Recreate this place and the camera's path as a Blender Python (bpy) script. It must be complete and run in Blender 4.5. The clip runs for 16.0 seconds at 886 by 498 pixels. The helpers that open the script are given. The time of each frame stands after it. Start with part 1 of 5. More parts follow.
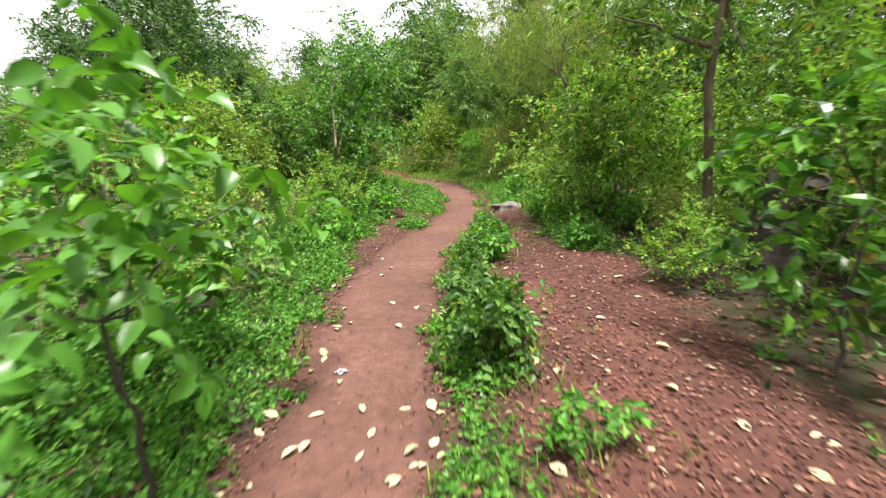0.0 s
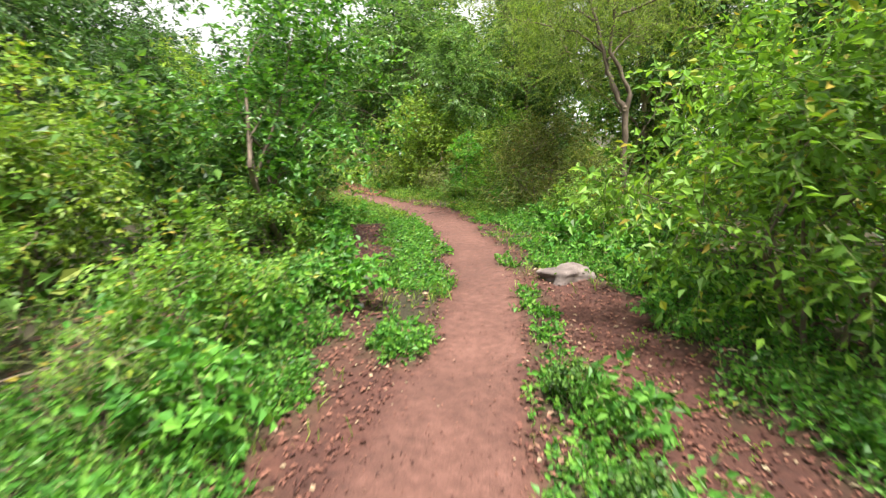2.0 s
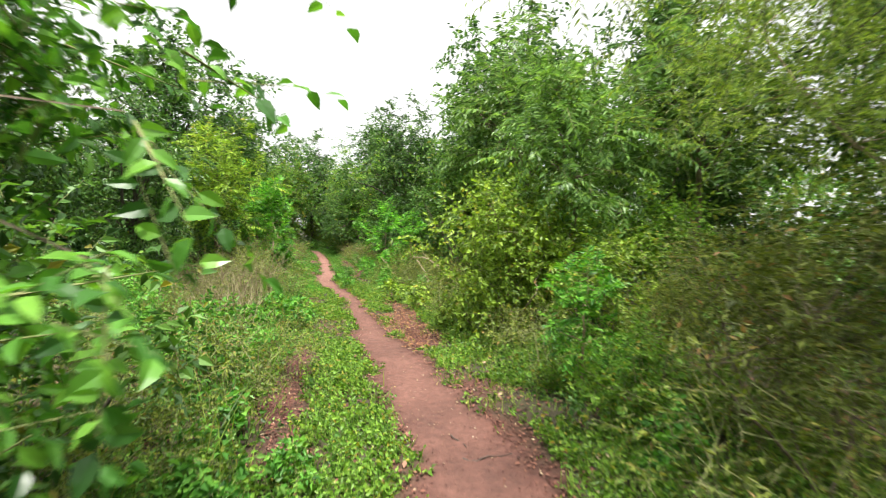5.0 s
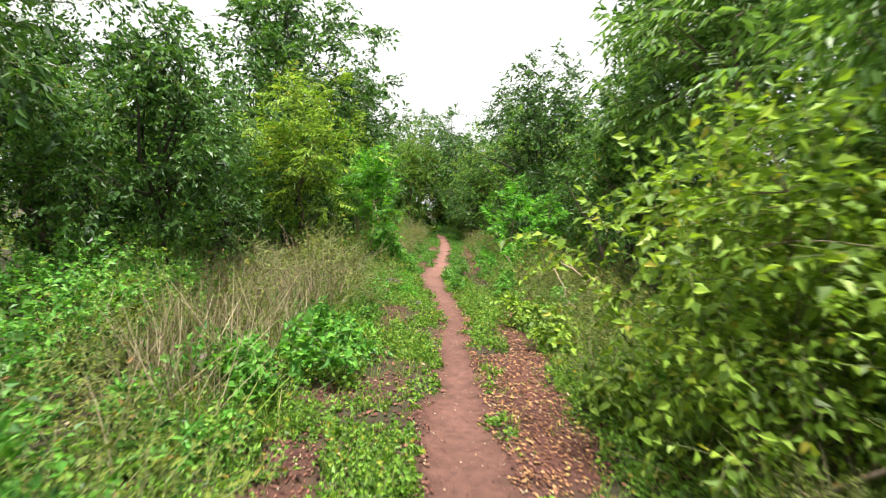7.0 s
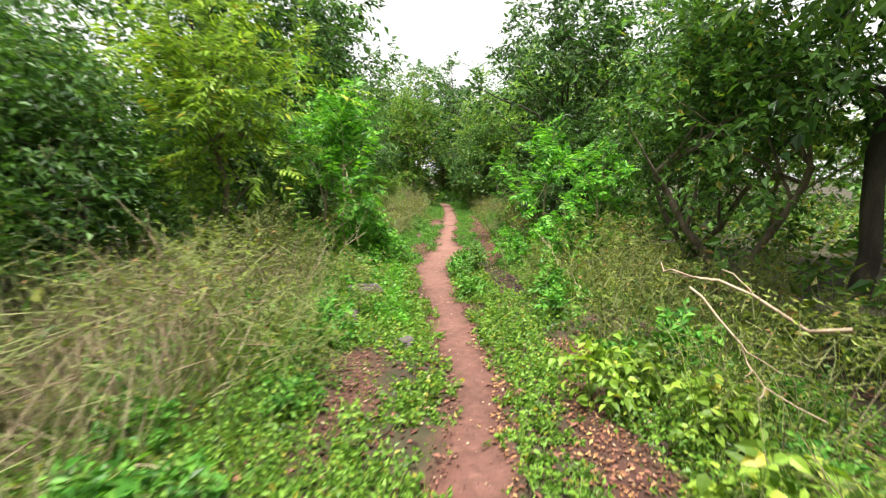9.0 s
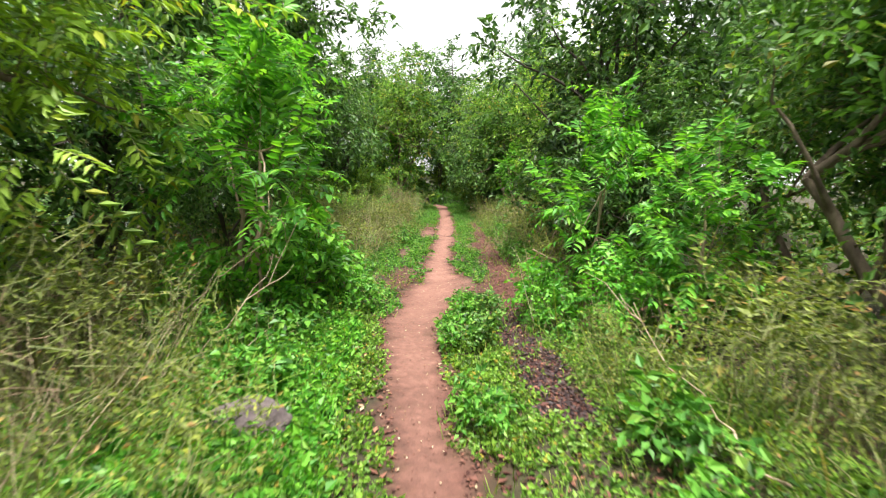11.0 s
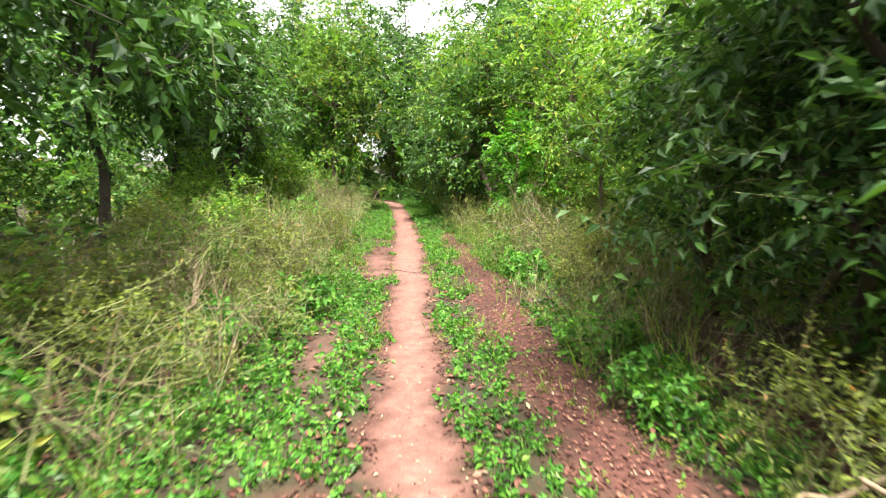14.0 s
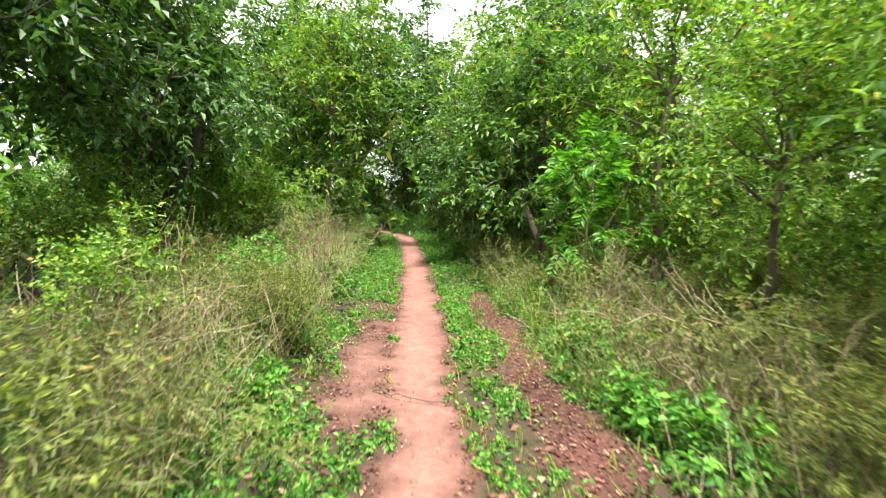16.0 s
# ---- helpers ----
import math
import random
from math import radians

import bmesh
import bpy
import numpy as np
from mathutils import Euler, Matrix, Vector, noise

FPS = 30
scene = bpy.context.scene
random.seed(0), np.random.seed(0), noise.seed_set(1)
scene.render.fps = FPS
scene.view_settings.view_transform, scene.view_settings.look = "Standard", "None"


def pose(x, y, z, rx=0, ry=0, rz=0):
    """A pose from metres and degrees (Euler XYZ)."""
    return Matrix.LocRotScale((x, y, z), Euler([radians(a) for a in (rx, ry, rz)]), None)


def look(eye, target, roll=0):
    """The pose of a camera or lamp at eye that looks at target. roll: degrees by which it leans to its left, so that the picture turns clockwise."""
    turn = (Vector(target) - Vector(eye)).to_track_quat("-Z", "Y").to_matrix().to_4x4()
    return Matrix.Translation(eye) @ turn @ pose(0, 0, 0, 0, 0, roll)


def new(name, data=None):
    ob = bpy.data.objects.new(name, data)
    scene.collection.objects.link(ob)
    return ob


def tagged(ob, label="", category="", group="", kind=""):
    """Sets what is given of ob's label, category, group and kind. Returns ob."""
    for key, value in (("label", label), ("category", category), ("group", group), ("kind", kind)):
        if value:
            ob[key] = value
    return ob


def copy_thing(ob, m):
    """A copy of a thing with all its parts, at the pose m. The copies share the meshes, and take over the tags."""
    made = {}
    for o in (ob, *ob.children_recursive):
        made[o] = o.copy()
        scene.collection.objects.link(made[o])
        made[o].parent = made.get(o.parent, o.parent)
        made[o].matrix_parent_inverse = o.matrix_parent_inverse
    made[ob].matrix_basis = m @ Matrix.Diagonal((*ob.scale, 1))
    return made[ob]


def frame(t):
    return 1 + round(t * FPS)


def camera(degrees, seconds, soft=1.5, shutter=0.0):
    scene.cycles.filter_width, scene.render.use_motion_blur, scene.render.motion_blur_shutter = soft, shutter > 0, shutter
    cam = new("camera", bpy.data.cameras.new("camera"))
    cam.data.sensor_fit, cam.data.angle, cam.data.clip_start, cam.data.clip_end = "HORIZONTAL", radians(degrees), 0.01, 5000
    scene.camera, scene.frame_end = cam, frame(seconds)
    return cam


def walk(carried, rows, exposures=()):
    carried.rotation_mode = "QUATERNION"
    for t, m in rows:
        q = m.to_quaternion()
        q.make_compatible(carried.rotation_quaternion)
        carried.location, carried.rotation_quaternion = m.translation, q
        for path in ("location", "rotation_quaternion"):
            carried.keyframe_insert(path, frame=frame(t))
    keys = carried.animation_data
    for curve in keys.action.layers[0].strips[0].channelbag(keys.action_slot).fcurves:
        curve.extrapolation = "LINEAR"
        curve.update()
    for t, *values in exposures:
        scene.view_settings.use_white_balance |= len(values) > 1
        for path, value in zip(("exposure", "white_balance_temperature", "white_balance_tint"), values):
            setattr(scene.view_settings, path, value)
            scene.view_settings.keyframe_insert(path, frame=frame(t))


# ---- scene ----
cam = camera(85.7, 16.0, soft=1.2, shutter=0.4)
# seconds, eye, target, roll
PATH = [
    (0, (0.11, 0.004, 1.107), (0.081, 1.951, 0.65), -1.2),
    (0.5, (0.032, 1.062, 1.146), (0.0, 3.004, 0.67), -0.7),
    (1, (-0.101, 2.124, 1.171), (-0.158, 4.066, 0.696), 0.1),
    (1.5, (-0.202, 3.087, 1.193), (-0.227, 5.029, 0.716), -0.7),
    (2, (-0.332, 4.047, 1.22), (-0.223, 5.991, 0.762), -1.0),
    (2.5, (-0.277, 4.943, 1.263), (-0.054, 6.89, 0.865), -0.3),
    (3, (-0.18, 5.785, 1.356), (0.054, 7.747, 1.05), -0.1),
    (3.5, (-0.036, 6.755, 1.416), (0.159, 8.737, 1.231), 0.1),
    (4, (0.155, 7.669, 1.482), (0.209, 9.665, 1.369), 0.0),
    (4.5, (0.264, 8.626, 1.465), (0.093, 10.617, 1.376), 0.1),
    (5, (0.325, 9.506, 1.489), (-0.065, 11.466, 1.404), -0.2),
    (5.2, (0.282, 9.871, 1.471), (-0.192, 11.813, 1.395), -0.2),
    (6.2, (0.0, 11.68, 1.49), (-0.741, 13.534, 1.371), 1.4),
    (7.3, (-0.89, 13.565, 1.509), (-1.848, 15.312, 1.333), 3.0),
    (7.5, (-1.058, 13.908, 1.512), (-2.041, 15.639, 1.312), 3.1),
    (8, (-1.559, 14.733, 1.501), (-2.596, 16.425, 1.251), 1.8),
    (8.5, (-2.023, 15.56, 1.474), (-3.035, 17.262, 1.189), 0.2),
    (9, (-2.306, 16.374, 1.485), (-3.228, 18.124, 1.187), 0.1),
    (9.2, (-2.446, 16.739, 1.514), (-3.33, 18.507, 1.206), 0.8),
    (10.25, (-3.29, 18.38, 1.5), (-4.176, 20.149, 1.204), 1.0),
    (11.3, (-4.134, 20.023, 1.478), (-5.052, 21.773, 1.167), 1.4),
    (11.5, (-4.317, 20.368, 1.473), (-5.239, 22.114, 1.15), 0.6),
    (12, (-4.828, 21.312, 1.462), (-5.744, 23.055, 1.112), 0.4),
    (12.5, (-5.389, 22.299, 1.447), (-6.261, 24.065, 1.098), 0.8),
    (13, (-5.964, 23.272, 1.429), (-6.769, 25.071, 1.088), 0.7),
    (13.5, (-6.488, 24.176, 1.424), (-7.238, 25.996, 1.069), 0.9),
    (14, (-6.938, 25.023, 1.398), (-7.657, 26.858, 1.057), 1.3),
    (14.5, (-7.342, 25.87, 1.403), (-8.034, 27.718, 1.077), 1.7),
    (15, (-7.712, 26.709, 1.383), (-8.401, 28.563, 1.084), 2.2),
    (15.5, (-8.122, 27.455, 1.394), (-8.844, 29.301, 1.129), 3.1),
    (16, (-8.524, 28.253, 1.41), (-9.3, 30.082, 1.179), 3.3),
]
# seconds, stops
EXPOSURE = [(0.0, 1.28), (2.0, 1.42), (5.2, 1.36), (7.3, 1.3), (9.2, 1.42), (11.3, 1.52), (12.5, 1.7), (14.5, 1.98), (16.0, 1.85)]
walk(cam, [(r[0], look(*r[1:])) for r in PATH], EXPOSURE)

# ---------------------------------------------------------------- world, sun
world = bpy.data.worlds.new("overcast_sky")
scene.world = world
world.use_nodes = True
wn, wl = world.node_tree.nodes, world.node_tree.links
sky = wn.new("ShaderNodeTexSky")
sky.sky_type = "NISHITA"
sky.sun_disc = False
sky.sun_elevation, sky.sun_rotation = radians(73), radians(153)
sky.air_density, sky.dust_density, sky.ozone_density = 1.0, 4.0, 1.0
veil = wn.new("ShaderNodeMix")               # thin white cloud over the blue
veil.data_type = "RGBA"
veil.inputs[0].default_value = 0.8
veil.inputs[7].default_value = (9.6, 9.5, 9.0, 1)
wl.new(sky.outputs[0], veil.inputs[6])
wl.new(veil.outputs[2], wn["Background"].inputs[0])
wn["Background"].inputs[1].default_value = 0.068

sun = new("sun", bpy.data.lights.new("sun", "SUN"))
sun.data.energy, sun.data.angle, sun.data.color = 4.5, radians(11), (1.0, 0.96, 0.88)
sun.matrix_world = look((4, -8, 30), (0, 0, 0))


# ---------------------------------------------------------------- materials
def node_mat(name):
    m = bpy.data.materials.new(name)
    m.use_nodes = True
    return m, m.node_tree.nodes, m.node_tree.links, m.node_tree.nodes["Principled BSDF"]


def ramp(nodes, stops):
    r = nodes.new("ShaderNodeValToRGB")
    e = r.color_ramp.elements
    while len(e) < len(stops):
        e.new(0.5)
    for el, (p, c) in zip(e, stops):
        el.position, el.color = p, (*c, 1)
    return r


def leaf_mat(name, dark, mid, light, rough=0.45, glow=0.36, odd=None, gloss=0.28, shift=0.497):
    """Leaf: colour varies leaf by leaf and plant by plant, light passes through the blade."""
    m, n, l, p = node_mat(name)
    geo, info = n.new("ShaderNodeNewGeometry"), n.new("ShaderNodeObjectInfo")
    stops = [(0.0, tuple(0.55 * v for v in dark)), (0.42, mid), (0.93, tuple(1.12 * v for v in light))]
    stops.append((0.99, odd or light))
    r = ramp(n, stops)
    l.new(geo.outputs["Random Per Island"], r.inputs[0])
    hue = n.new("ShaderNodeHueSaturation")
    mp = n.new("ShaderNodeMapRange")
    mp.inputs[3].default_value, mp.inputs[4].default_value = 0.8, 1.2
    l.new(info.outputs["Random"], mp.inputs[0])
    l.new(mp.outputs[0], hue.inputs["Value"])
    tex = n.new("ShaderNodeTexNoise")
    tex.inputs["Scale"].default_value = 28
    co = n.new("ShaderNodeTexCoord")
    l.new(co.outputs["Object"], tex.inputs["Vector"])
    blot = n.new("ShaderNodeMix")
    blot.data_type, blot.blend_type = "RGBA", "MULTIPLY"
    blot.inputs[0].default_value = 0.22
    l.new(r.outputs[0], blot.inputs[6])
    l.new(tex.outputs["Fac"], blot.inputs[7])
    hue.inputs["Saturation"].default_value, hue.inputs["Hue"].default_value = 0.93, shift
    l.new(blot.outputs[2], hue.inputs["Color"])
    l.new(hue.outputs[0], p.inputs["Base Color"])
    p.inputs["Roughness"].default_value = rough
    p.inputs["Specular IOR Level"].default_value = gloss
    tr = n.new("ShaderNodeBsdfTranslucent")
    warm = n.new("ShaderNodeMix")
    warm.data_type, warm.blend_type = "RGBA", "MULTIPLY"
    warm.inputs[0].default_value = 1
    warm.inputs[7].default_value = (1.35, 1.38, 0.5, 1)
    l.new(hue.outputs[0], warm.inputs[6])
    l.new(warm.outputs[2], tr.inputs["Color"])
    mix = n.new("ShaderNodeMixShader")
    mix.inputs[0].default_value = glow
    l.new(p.outputs[0], mix.inputs[1])
    l.new(tr.outputs[0], mix.inputs[2])
    l.new(mix.outputs[0], n["Material Output"].inputs["Surface"])
    return m


def rough_mat(name, stops, scale, rough=0.9, bump=0.4, fine=60, stretch=(1, 1, 1)):
    """Bark, stone, dry wood: two scales of noise in colour and relief."""
    m, n, l, p = node_mat(name)
    co, mp = n.new("ShaderNodeTexCoord"), n.new("ShaderNodeMapping")
    mp.inputs["Scale"].default_value = stretch
    l.new(co.outputs["Object"], mp.inputs[0])
    a, b = n.new("ShaderNodeTexNoise"), n.new("ShaderNodeTexNoise")
    a.inputs["Scale"].default_value, a.inputs["Detail"].default_value = scale, 6
    b.inputs["Scale"].default_value, b.inputs["Detail"].default_value = fine, 4
    l.new(mp.outputs[0], a.inputs["Vector"])
    l.new(mp.outputs[0], b.inputs["Vector"])
    mx = n.new("ShaderNodeMath")
    mx.operation = "MULTIPLY_ADD"
    mx.inputs[1].default_value = 0.4
    l.new(b.outputs["Fac"], mx.inputs[0])
    sub = n.new("ShaderNodeMath")
    sub.operation = "SUBTRACT"
    sub.inputs[1].default_value = 0.2
    l.new(a.outputs["Fac"], sub.inputs[0])
    l.new(sub.outputs[0], mx.inputs[2])
    r = ramp(n, stops)
    l.new(mx.outputs[0], r.inputs[0])
    l.new(r.outputs[0], p.inputs["Base Color"])
    p.inputs["Roughness"].default_value = rough
    bp = n.new("ShaderNodeBump")
    bp.inputs["Strength"].default_value, bp.inputs["Distance"].default_value = bump, 0.02
    l.new(mx.outputs[0], bp.inputs["Height"])
    l.new(bp.outputs[0], p.inputs["Normal"])
    return m


LEAF = {
    "fresh": leaf_mat("fresh_leaf", (0.055, 0.18, 0.013), (0.105, 0.30, 0.021), (0.20, 0.43, 0.032), odd=(0.42, 0.36, 0.03), shift=0.484),
    "herb": leaf_mat("herb_leaf", (0.034, 0.16, 0.014), (0.068, 0.265, 0.021), (0.145, 0.38, 0.03), odd=(0.22, 0.42, 0.05)),
    "yellowish": leaf_mat("yellow_green_leaf", (0.075, 0.18, 0.012), (0.135, 0.29, 0.018), (0.24, 0.42, 0.03), odd=(0.34, 0.34, 0.03), shift=0.484),
    "dark": leaf_mat("dark_leaf", (0.022, 0.075, 0.016), (0.045, 0.135, 0.026), (0.10, 0.23, 0.04), rough=0.42, glow=0.34, gloss=0.42),
    "mid": leaf_mat("mid_leaf", (0.032, 0.11, 0.016), (0.068, 0.195, 0.026), (0.14, 0.31, 0.04), rough=0.45, glow=0.38, odd=(0.30, 0.28, 0.03), gloss=0.36),
    "olive": leaf_mat("olive_leaf", (0.07, 0.12, 0.014), (0.12, 0.19, 0.022), (0.21, 0.285, 0.04), rough=0.55, odd=(0.36, 0.22, 0.07), shift=0.484),
    "feather": leaf_mat("feathery_leaf", (0.085, 0.18, 0.024), (0.15, 0.28, 0.036), (0.25, 0.39, 0.058), rough=0.5, glow=0.45, shift=0.484),
    "plume": leaf_mat("plume_leaf", (0.055, 0.15, 0.028), (0.11, 0.25, 0.05), (0.20, 0.37, 0.08), rough=0.42, glow=0.4, gloss=0.4),
    "glossy": leaf_mat("glossy_leaf", (0.022, 0.11, 0.010), (0.05, 0.20, 0.016), (0.13, 0.34, 0.02), rough=0.36, glow=0.38, odd=(0.16, 0.38, 0.03), gloss=0.5),
    "vivid": leaf_mat("vivid_leaf", (0.035, 0.20, 0.010), (0.075, 0.33, 0.016), (0.17, 0.46, 0.022), rough=0.4, glow=0.42, odd=(0.22, 0.46, 0.04)),
    "grass": leaf_mat("grass_blade", (0.07, 0.18, 0.015), (0.13, 0.28, 0.025), (0.23, 0.36, 0.045), rough=0.5, odd=(0.42, 0.33, 0.13), shift=0.484),
    "straw": leaf_mat("straw", (0.15, 0.112, 0.062), (0.27, 0.212, 0.122), (0.41, 0.345, 0.215), rough=0.7, glow=0.15),
    "litter": leaf_mat("fallen_leaf", (0.05, 0.017, 0.013), (0.12, 0.042, 0.03), (0.26, 0.108, 0.068), rough=0.7, glow=0.08, odd=(0.45, 0.36, 0.22)),
    "pale": leaf_mat("pale_fallen_leaf", (0.30, 0.19, 0.06), (0.48, 0.38, 0.21), (0.60, 0.54, 0.38), rough=0.6, glow=0.1, odd=(0.55, 0.45, 0.05)),
    "tan_litter": leaf_mat("tan_fallen_leaf", (0.16, 0.06, 0.02), (0.32, 0.14, 0.05), (0.48, 0.27, 0.10), rough=0.7, glow=0.08, odd=(0.5, 0.42, 0.10)),
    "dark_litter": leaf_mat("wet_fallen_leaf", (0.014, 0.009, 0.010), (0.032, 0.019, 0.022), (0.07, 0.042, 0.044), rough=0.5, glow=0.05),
}
BARK = rough_mat("grey_brown_bark", [(0.2, (0.05, 0.036, 0.026)), (0.5, (0.13, 0.095, 0.07)), (0.8, (0.25, 0.19, 0.14))], 9, stretch=(1, 1, 0.25))
PALE_BARK = rough_mat("pale_bark", [(0.2, (0.16, 0.11, 0.075)), (0.5, (0.30, 0.22, 0.15)), (0.8, (0.45, 0.36, 0.27))], 9, stretch=(1, 1, 0.25))
DARK_BARK = rough_mat("dark_bark", [(0.2, (0.022, 0.016, 0.014)), (0.5, (0.055, 0.042, 0.036)), (0.8, (0.11, 0.085, 0.07))], 8, stretch=(1, 1, 0.3))
GREEN_STEM = rough_mat("green_stem", [(0.2, (0.08, 0.10, 0.035)), (0.5, (0.15, 0.17, 0.06)), (0.8, (0.26, 0.24, 0.11))], 14)
DRY_WOOD = rough_mat("dry_wood", [(0.25, (0.12, 0.08, 0.05)), (0.5, (0.22, 0.155, 0.10)), (0.75, (0.34, 0.26, 0.17))], 16, stretch=(1, 1, 0.3))
ROTTEN = rough_mat("rotten_wood", [(0.25, (0.05, 0.03, 0.022)), (0.45, (0.20, 0.11, 0.07)), (0.6, (0.38, 0.25, 0.17)), (0.8, (0.10, 0.06, 0.045))], 7, bump=0.9, stretch=(1, 1, 0.35))
STONE = rough_mat("grey_pink_stone", [(0.3, (0.08, 0.062, 0.058)), (0.5, (0.15, 0.116, 0.108)), (0.7, (0.235, 0.19, 0.175))], 6, bump=0.6)
SLATE = rough_mat("violet_grey_stone", [(0.3, (0.05, 0.037, 0.04)), (0.5, (0.10, 0.078, 0.08)), (0.7, (0.17, 0.135, 0.13))], 7, bump=0.6)


def earth_mat():
    """Red earth: trodden path, leaf-strewn soil and dark humus, mixed by what lies where."""
    m, n, l, p = node_mat("red_earth")
    co = n.new("ShaderNodeTexCoord")

    def noise_tex(scale, detail=6, rough=0.6):
        t = n.new("ShaderNodeTexNoise")
        t.inputs["Scale"].default_value, t.inputs["Detail"].default_value, t.inputs["Roughness"].default_value = scale, detail, rough
        l.new(co.outputs["Object"], t.inputs["Vector"])
        return t

    def mixed(fac, a, b):
        x = n.new("ShaderNodeMix")
        x.data_type = "RGBA"
        l.new(fac, x.inputs[0])
        l.new(a, x.inputs[6])
        l.new(b, x.inputs[7])
        return x.outputs[2]

    def layer(name):
        a = n.new("ShaderNodeAttribute")
        a.attribute_name = name
        return a.outputs["Fac"]

    big, small, grit = noise_tex(1.3), noise_tex(14), noise_tex(120, 3)
    trail = ramp(n, [(0.3, (0.058, 0.025, 0.019)), (0.5, (0.112, 0.049, 0.037)), (0.7, (0.18, 0.084, 0.065))])
    soil = ramp(n, [(0.3, (0.032, 0.010, 0.008)), (0.5, (0.076, 0.026, 0.019)), (0.7, (0.14, 0.050, 0.036))])
    humus = ramp(n, [(0.3, (0.018, 0.014, 0.006)), (0.55, (0.036, 0.030, 0.012)), (0.75, (0.066, 0.052, 0.022))])
    add = n.new("ShaderNodeMath")
    add.operation = "MULTIPLY_ADD"
    add.inputs[1].default_value = 0.5
    l.new(big.outputs["Fac"], add.inputs[0])
    half = n.new("ShaderNodeMath")
    half.operation = "MULTIPLY"
    half.inputs[1].default_value = 0.5
    l.new(small.outputs["Fac"], half.inputs[0])
    l.new(half.outputs[0], add.inputs[2])
    for r in (trail, soil, humus):
        l.new(add.outputs[0], r.inputs[0])
    c = mixed(layer("bare"), humus.outputs[0], soil.outputs[0])
    sand = ramp(n, [(0.3, (0.12, 0.056, 0.042)), (0.5, (0.195, 0.093, 0.072)), (0.7, (0.28, 0.148, 0.117))])
    l.new(add.outputs[0], sand.inputs[0])
    c = mixed(layer("trodden"), c, mixed(layer("sandy"), trail.outputs[0], sand.outputs[0]))
    sp = n.new("ShaderNodeMix")
    sp.data_type, sp.blend_type = "RGBA", "OVERLAY"
    sp.inputs[0].default_value = 0.6
    l.new(c, sp.inputs[6])
    l.new(grit.outputs["Fac"], sp.inputs[7])
    l.new(sp.outputs[2], p.inputs["Base Color"])
    p.inputs["Roughness"].default_value = 0.92
    hm = n.new("ShaderNodeMath")
    hm.operation = "MULTIPLY_ADD"
    hm.inputs[1].default_value = 0.35
    l.new(grit.outputs["Fac"], hm.inputs[0])
    l.new(small.outputs["Fac"], hm.inputs[2])
    bp = n.new("ShaderNodeBump")
    bp.inputs["Strength"].default_value, bp.inputs["Distance"].default_value = 0.7, 0.025
    l.new(hm.outputs[0], bp.inputs["Height"])
    l.new(bp.outputs[0], p.inputs["Normal"])
    return m


EARTH = earth_mat()
SCRAP = rough_mat("dirty_white_plastic", [(0.3, (0.20, 0.21, 0.24)), (0.5, (0.36, 0.37, 0.41)), (0.7, (0.52, 0.53, 0.57))], 20, rough=0.45, bump=0.2)

# ---------------------------------------------------------------- plan: trail, bare strips, ground
# x, y, half width of the trodden line
TRAIL = [(-0.35, -8, 0.42), (-0.40, 1.5, 0.42), (-0.43, 2.5, 0.41), (-0.47, 3.3, 0.42), (-0.46, 4.8, 0.43), (-0.3, 6.0, 0.42), (0.09, 7.2, 0.33),
         (0.33, 8.6, 0.32), (0.40, 10.2, 0.36), (0.27, 11.4, 0.36), (0.0, 12.4, 0.38), (-0.43, 13.4, 0.37), (-0.92, 14.3, 0.33), (-1.7, 15.7, 0.3),
         (-2.3, 16.75, 0.22), (-2.8, 17.75, 0.18), (-3.35, 18.8, 0.16), (-3.95, 19.95, 0.16), (-4.8, 21.3, 0.2), (-5.6, 22.45, 0.21), (-6.5, 23.9, 0.28),
         (-7.0, 25.2, 0.33), (-7.35, 26.1, 0.3), (-7.8, 27.0, 0.25), (-8.3, 27.9, 0.2), (-9.05, 29.5, 0.21), (-9.65, 30.8, 0.23), (-10.25, 31.9, 0.27),
         (-11.35, 34.2, 0.29), (-13.0, 37.4, 0.26), (-14.7, 40.4, 0.27), (-16.4, 43.4, 0.32), (-19.0, 45.2, 0.4), (-24, 46, 0.5), (-40, 47, 0.6)]
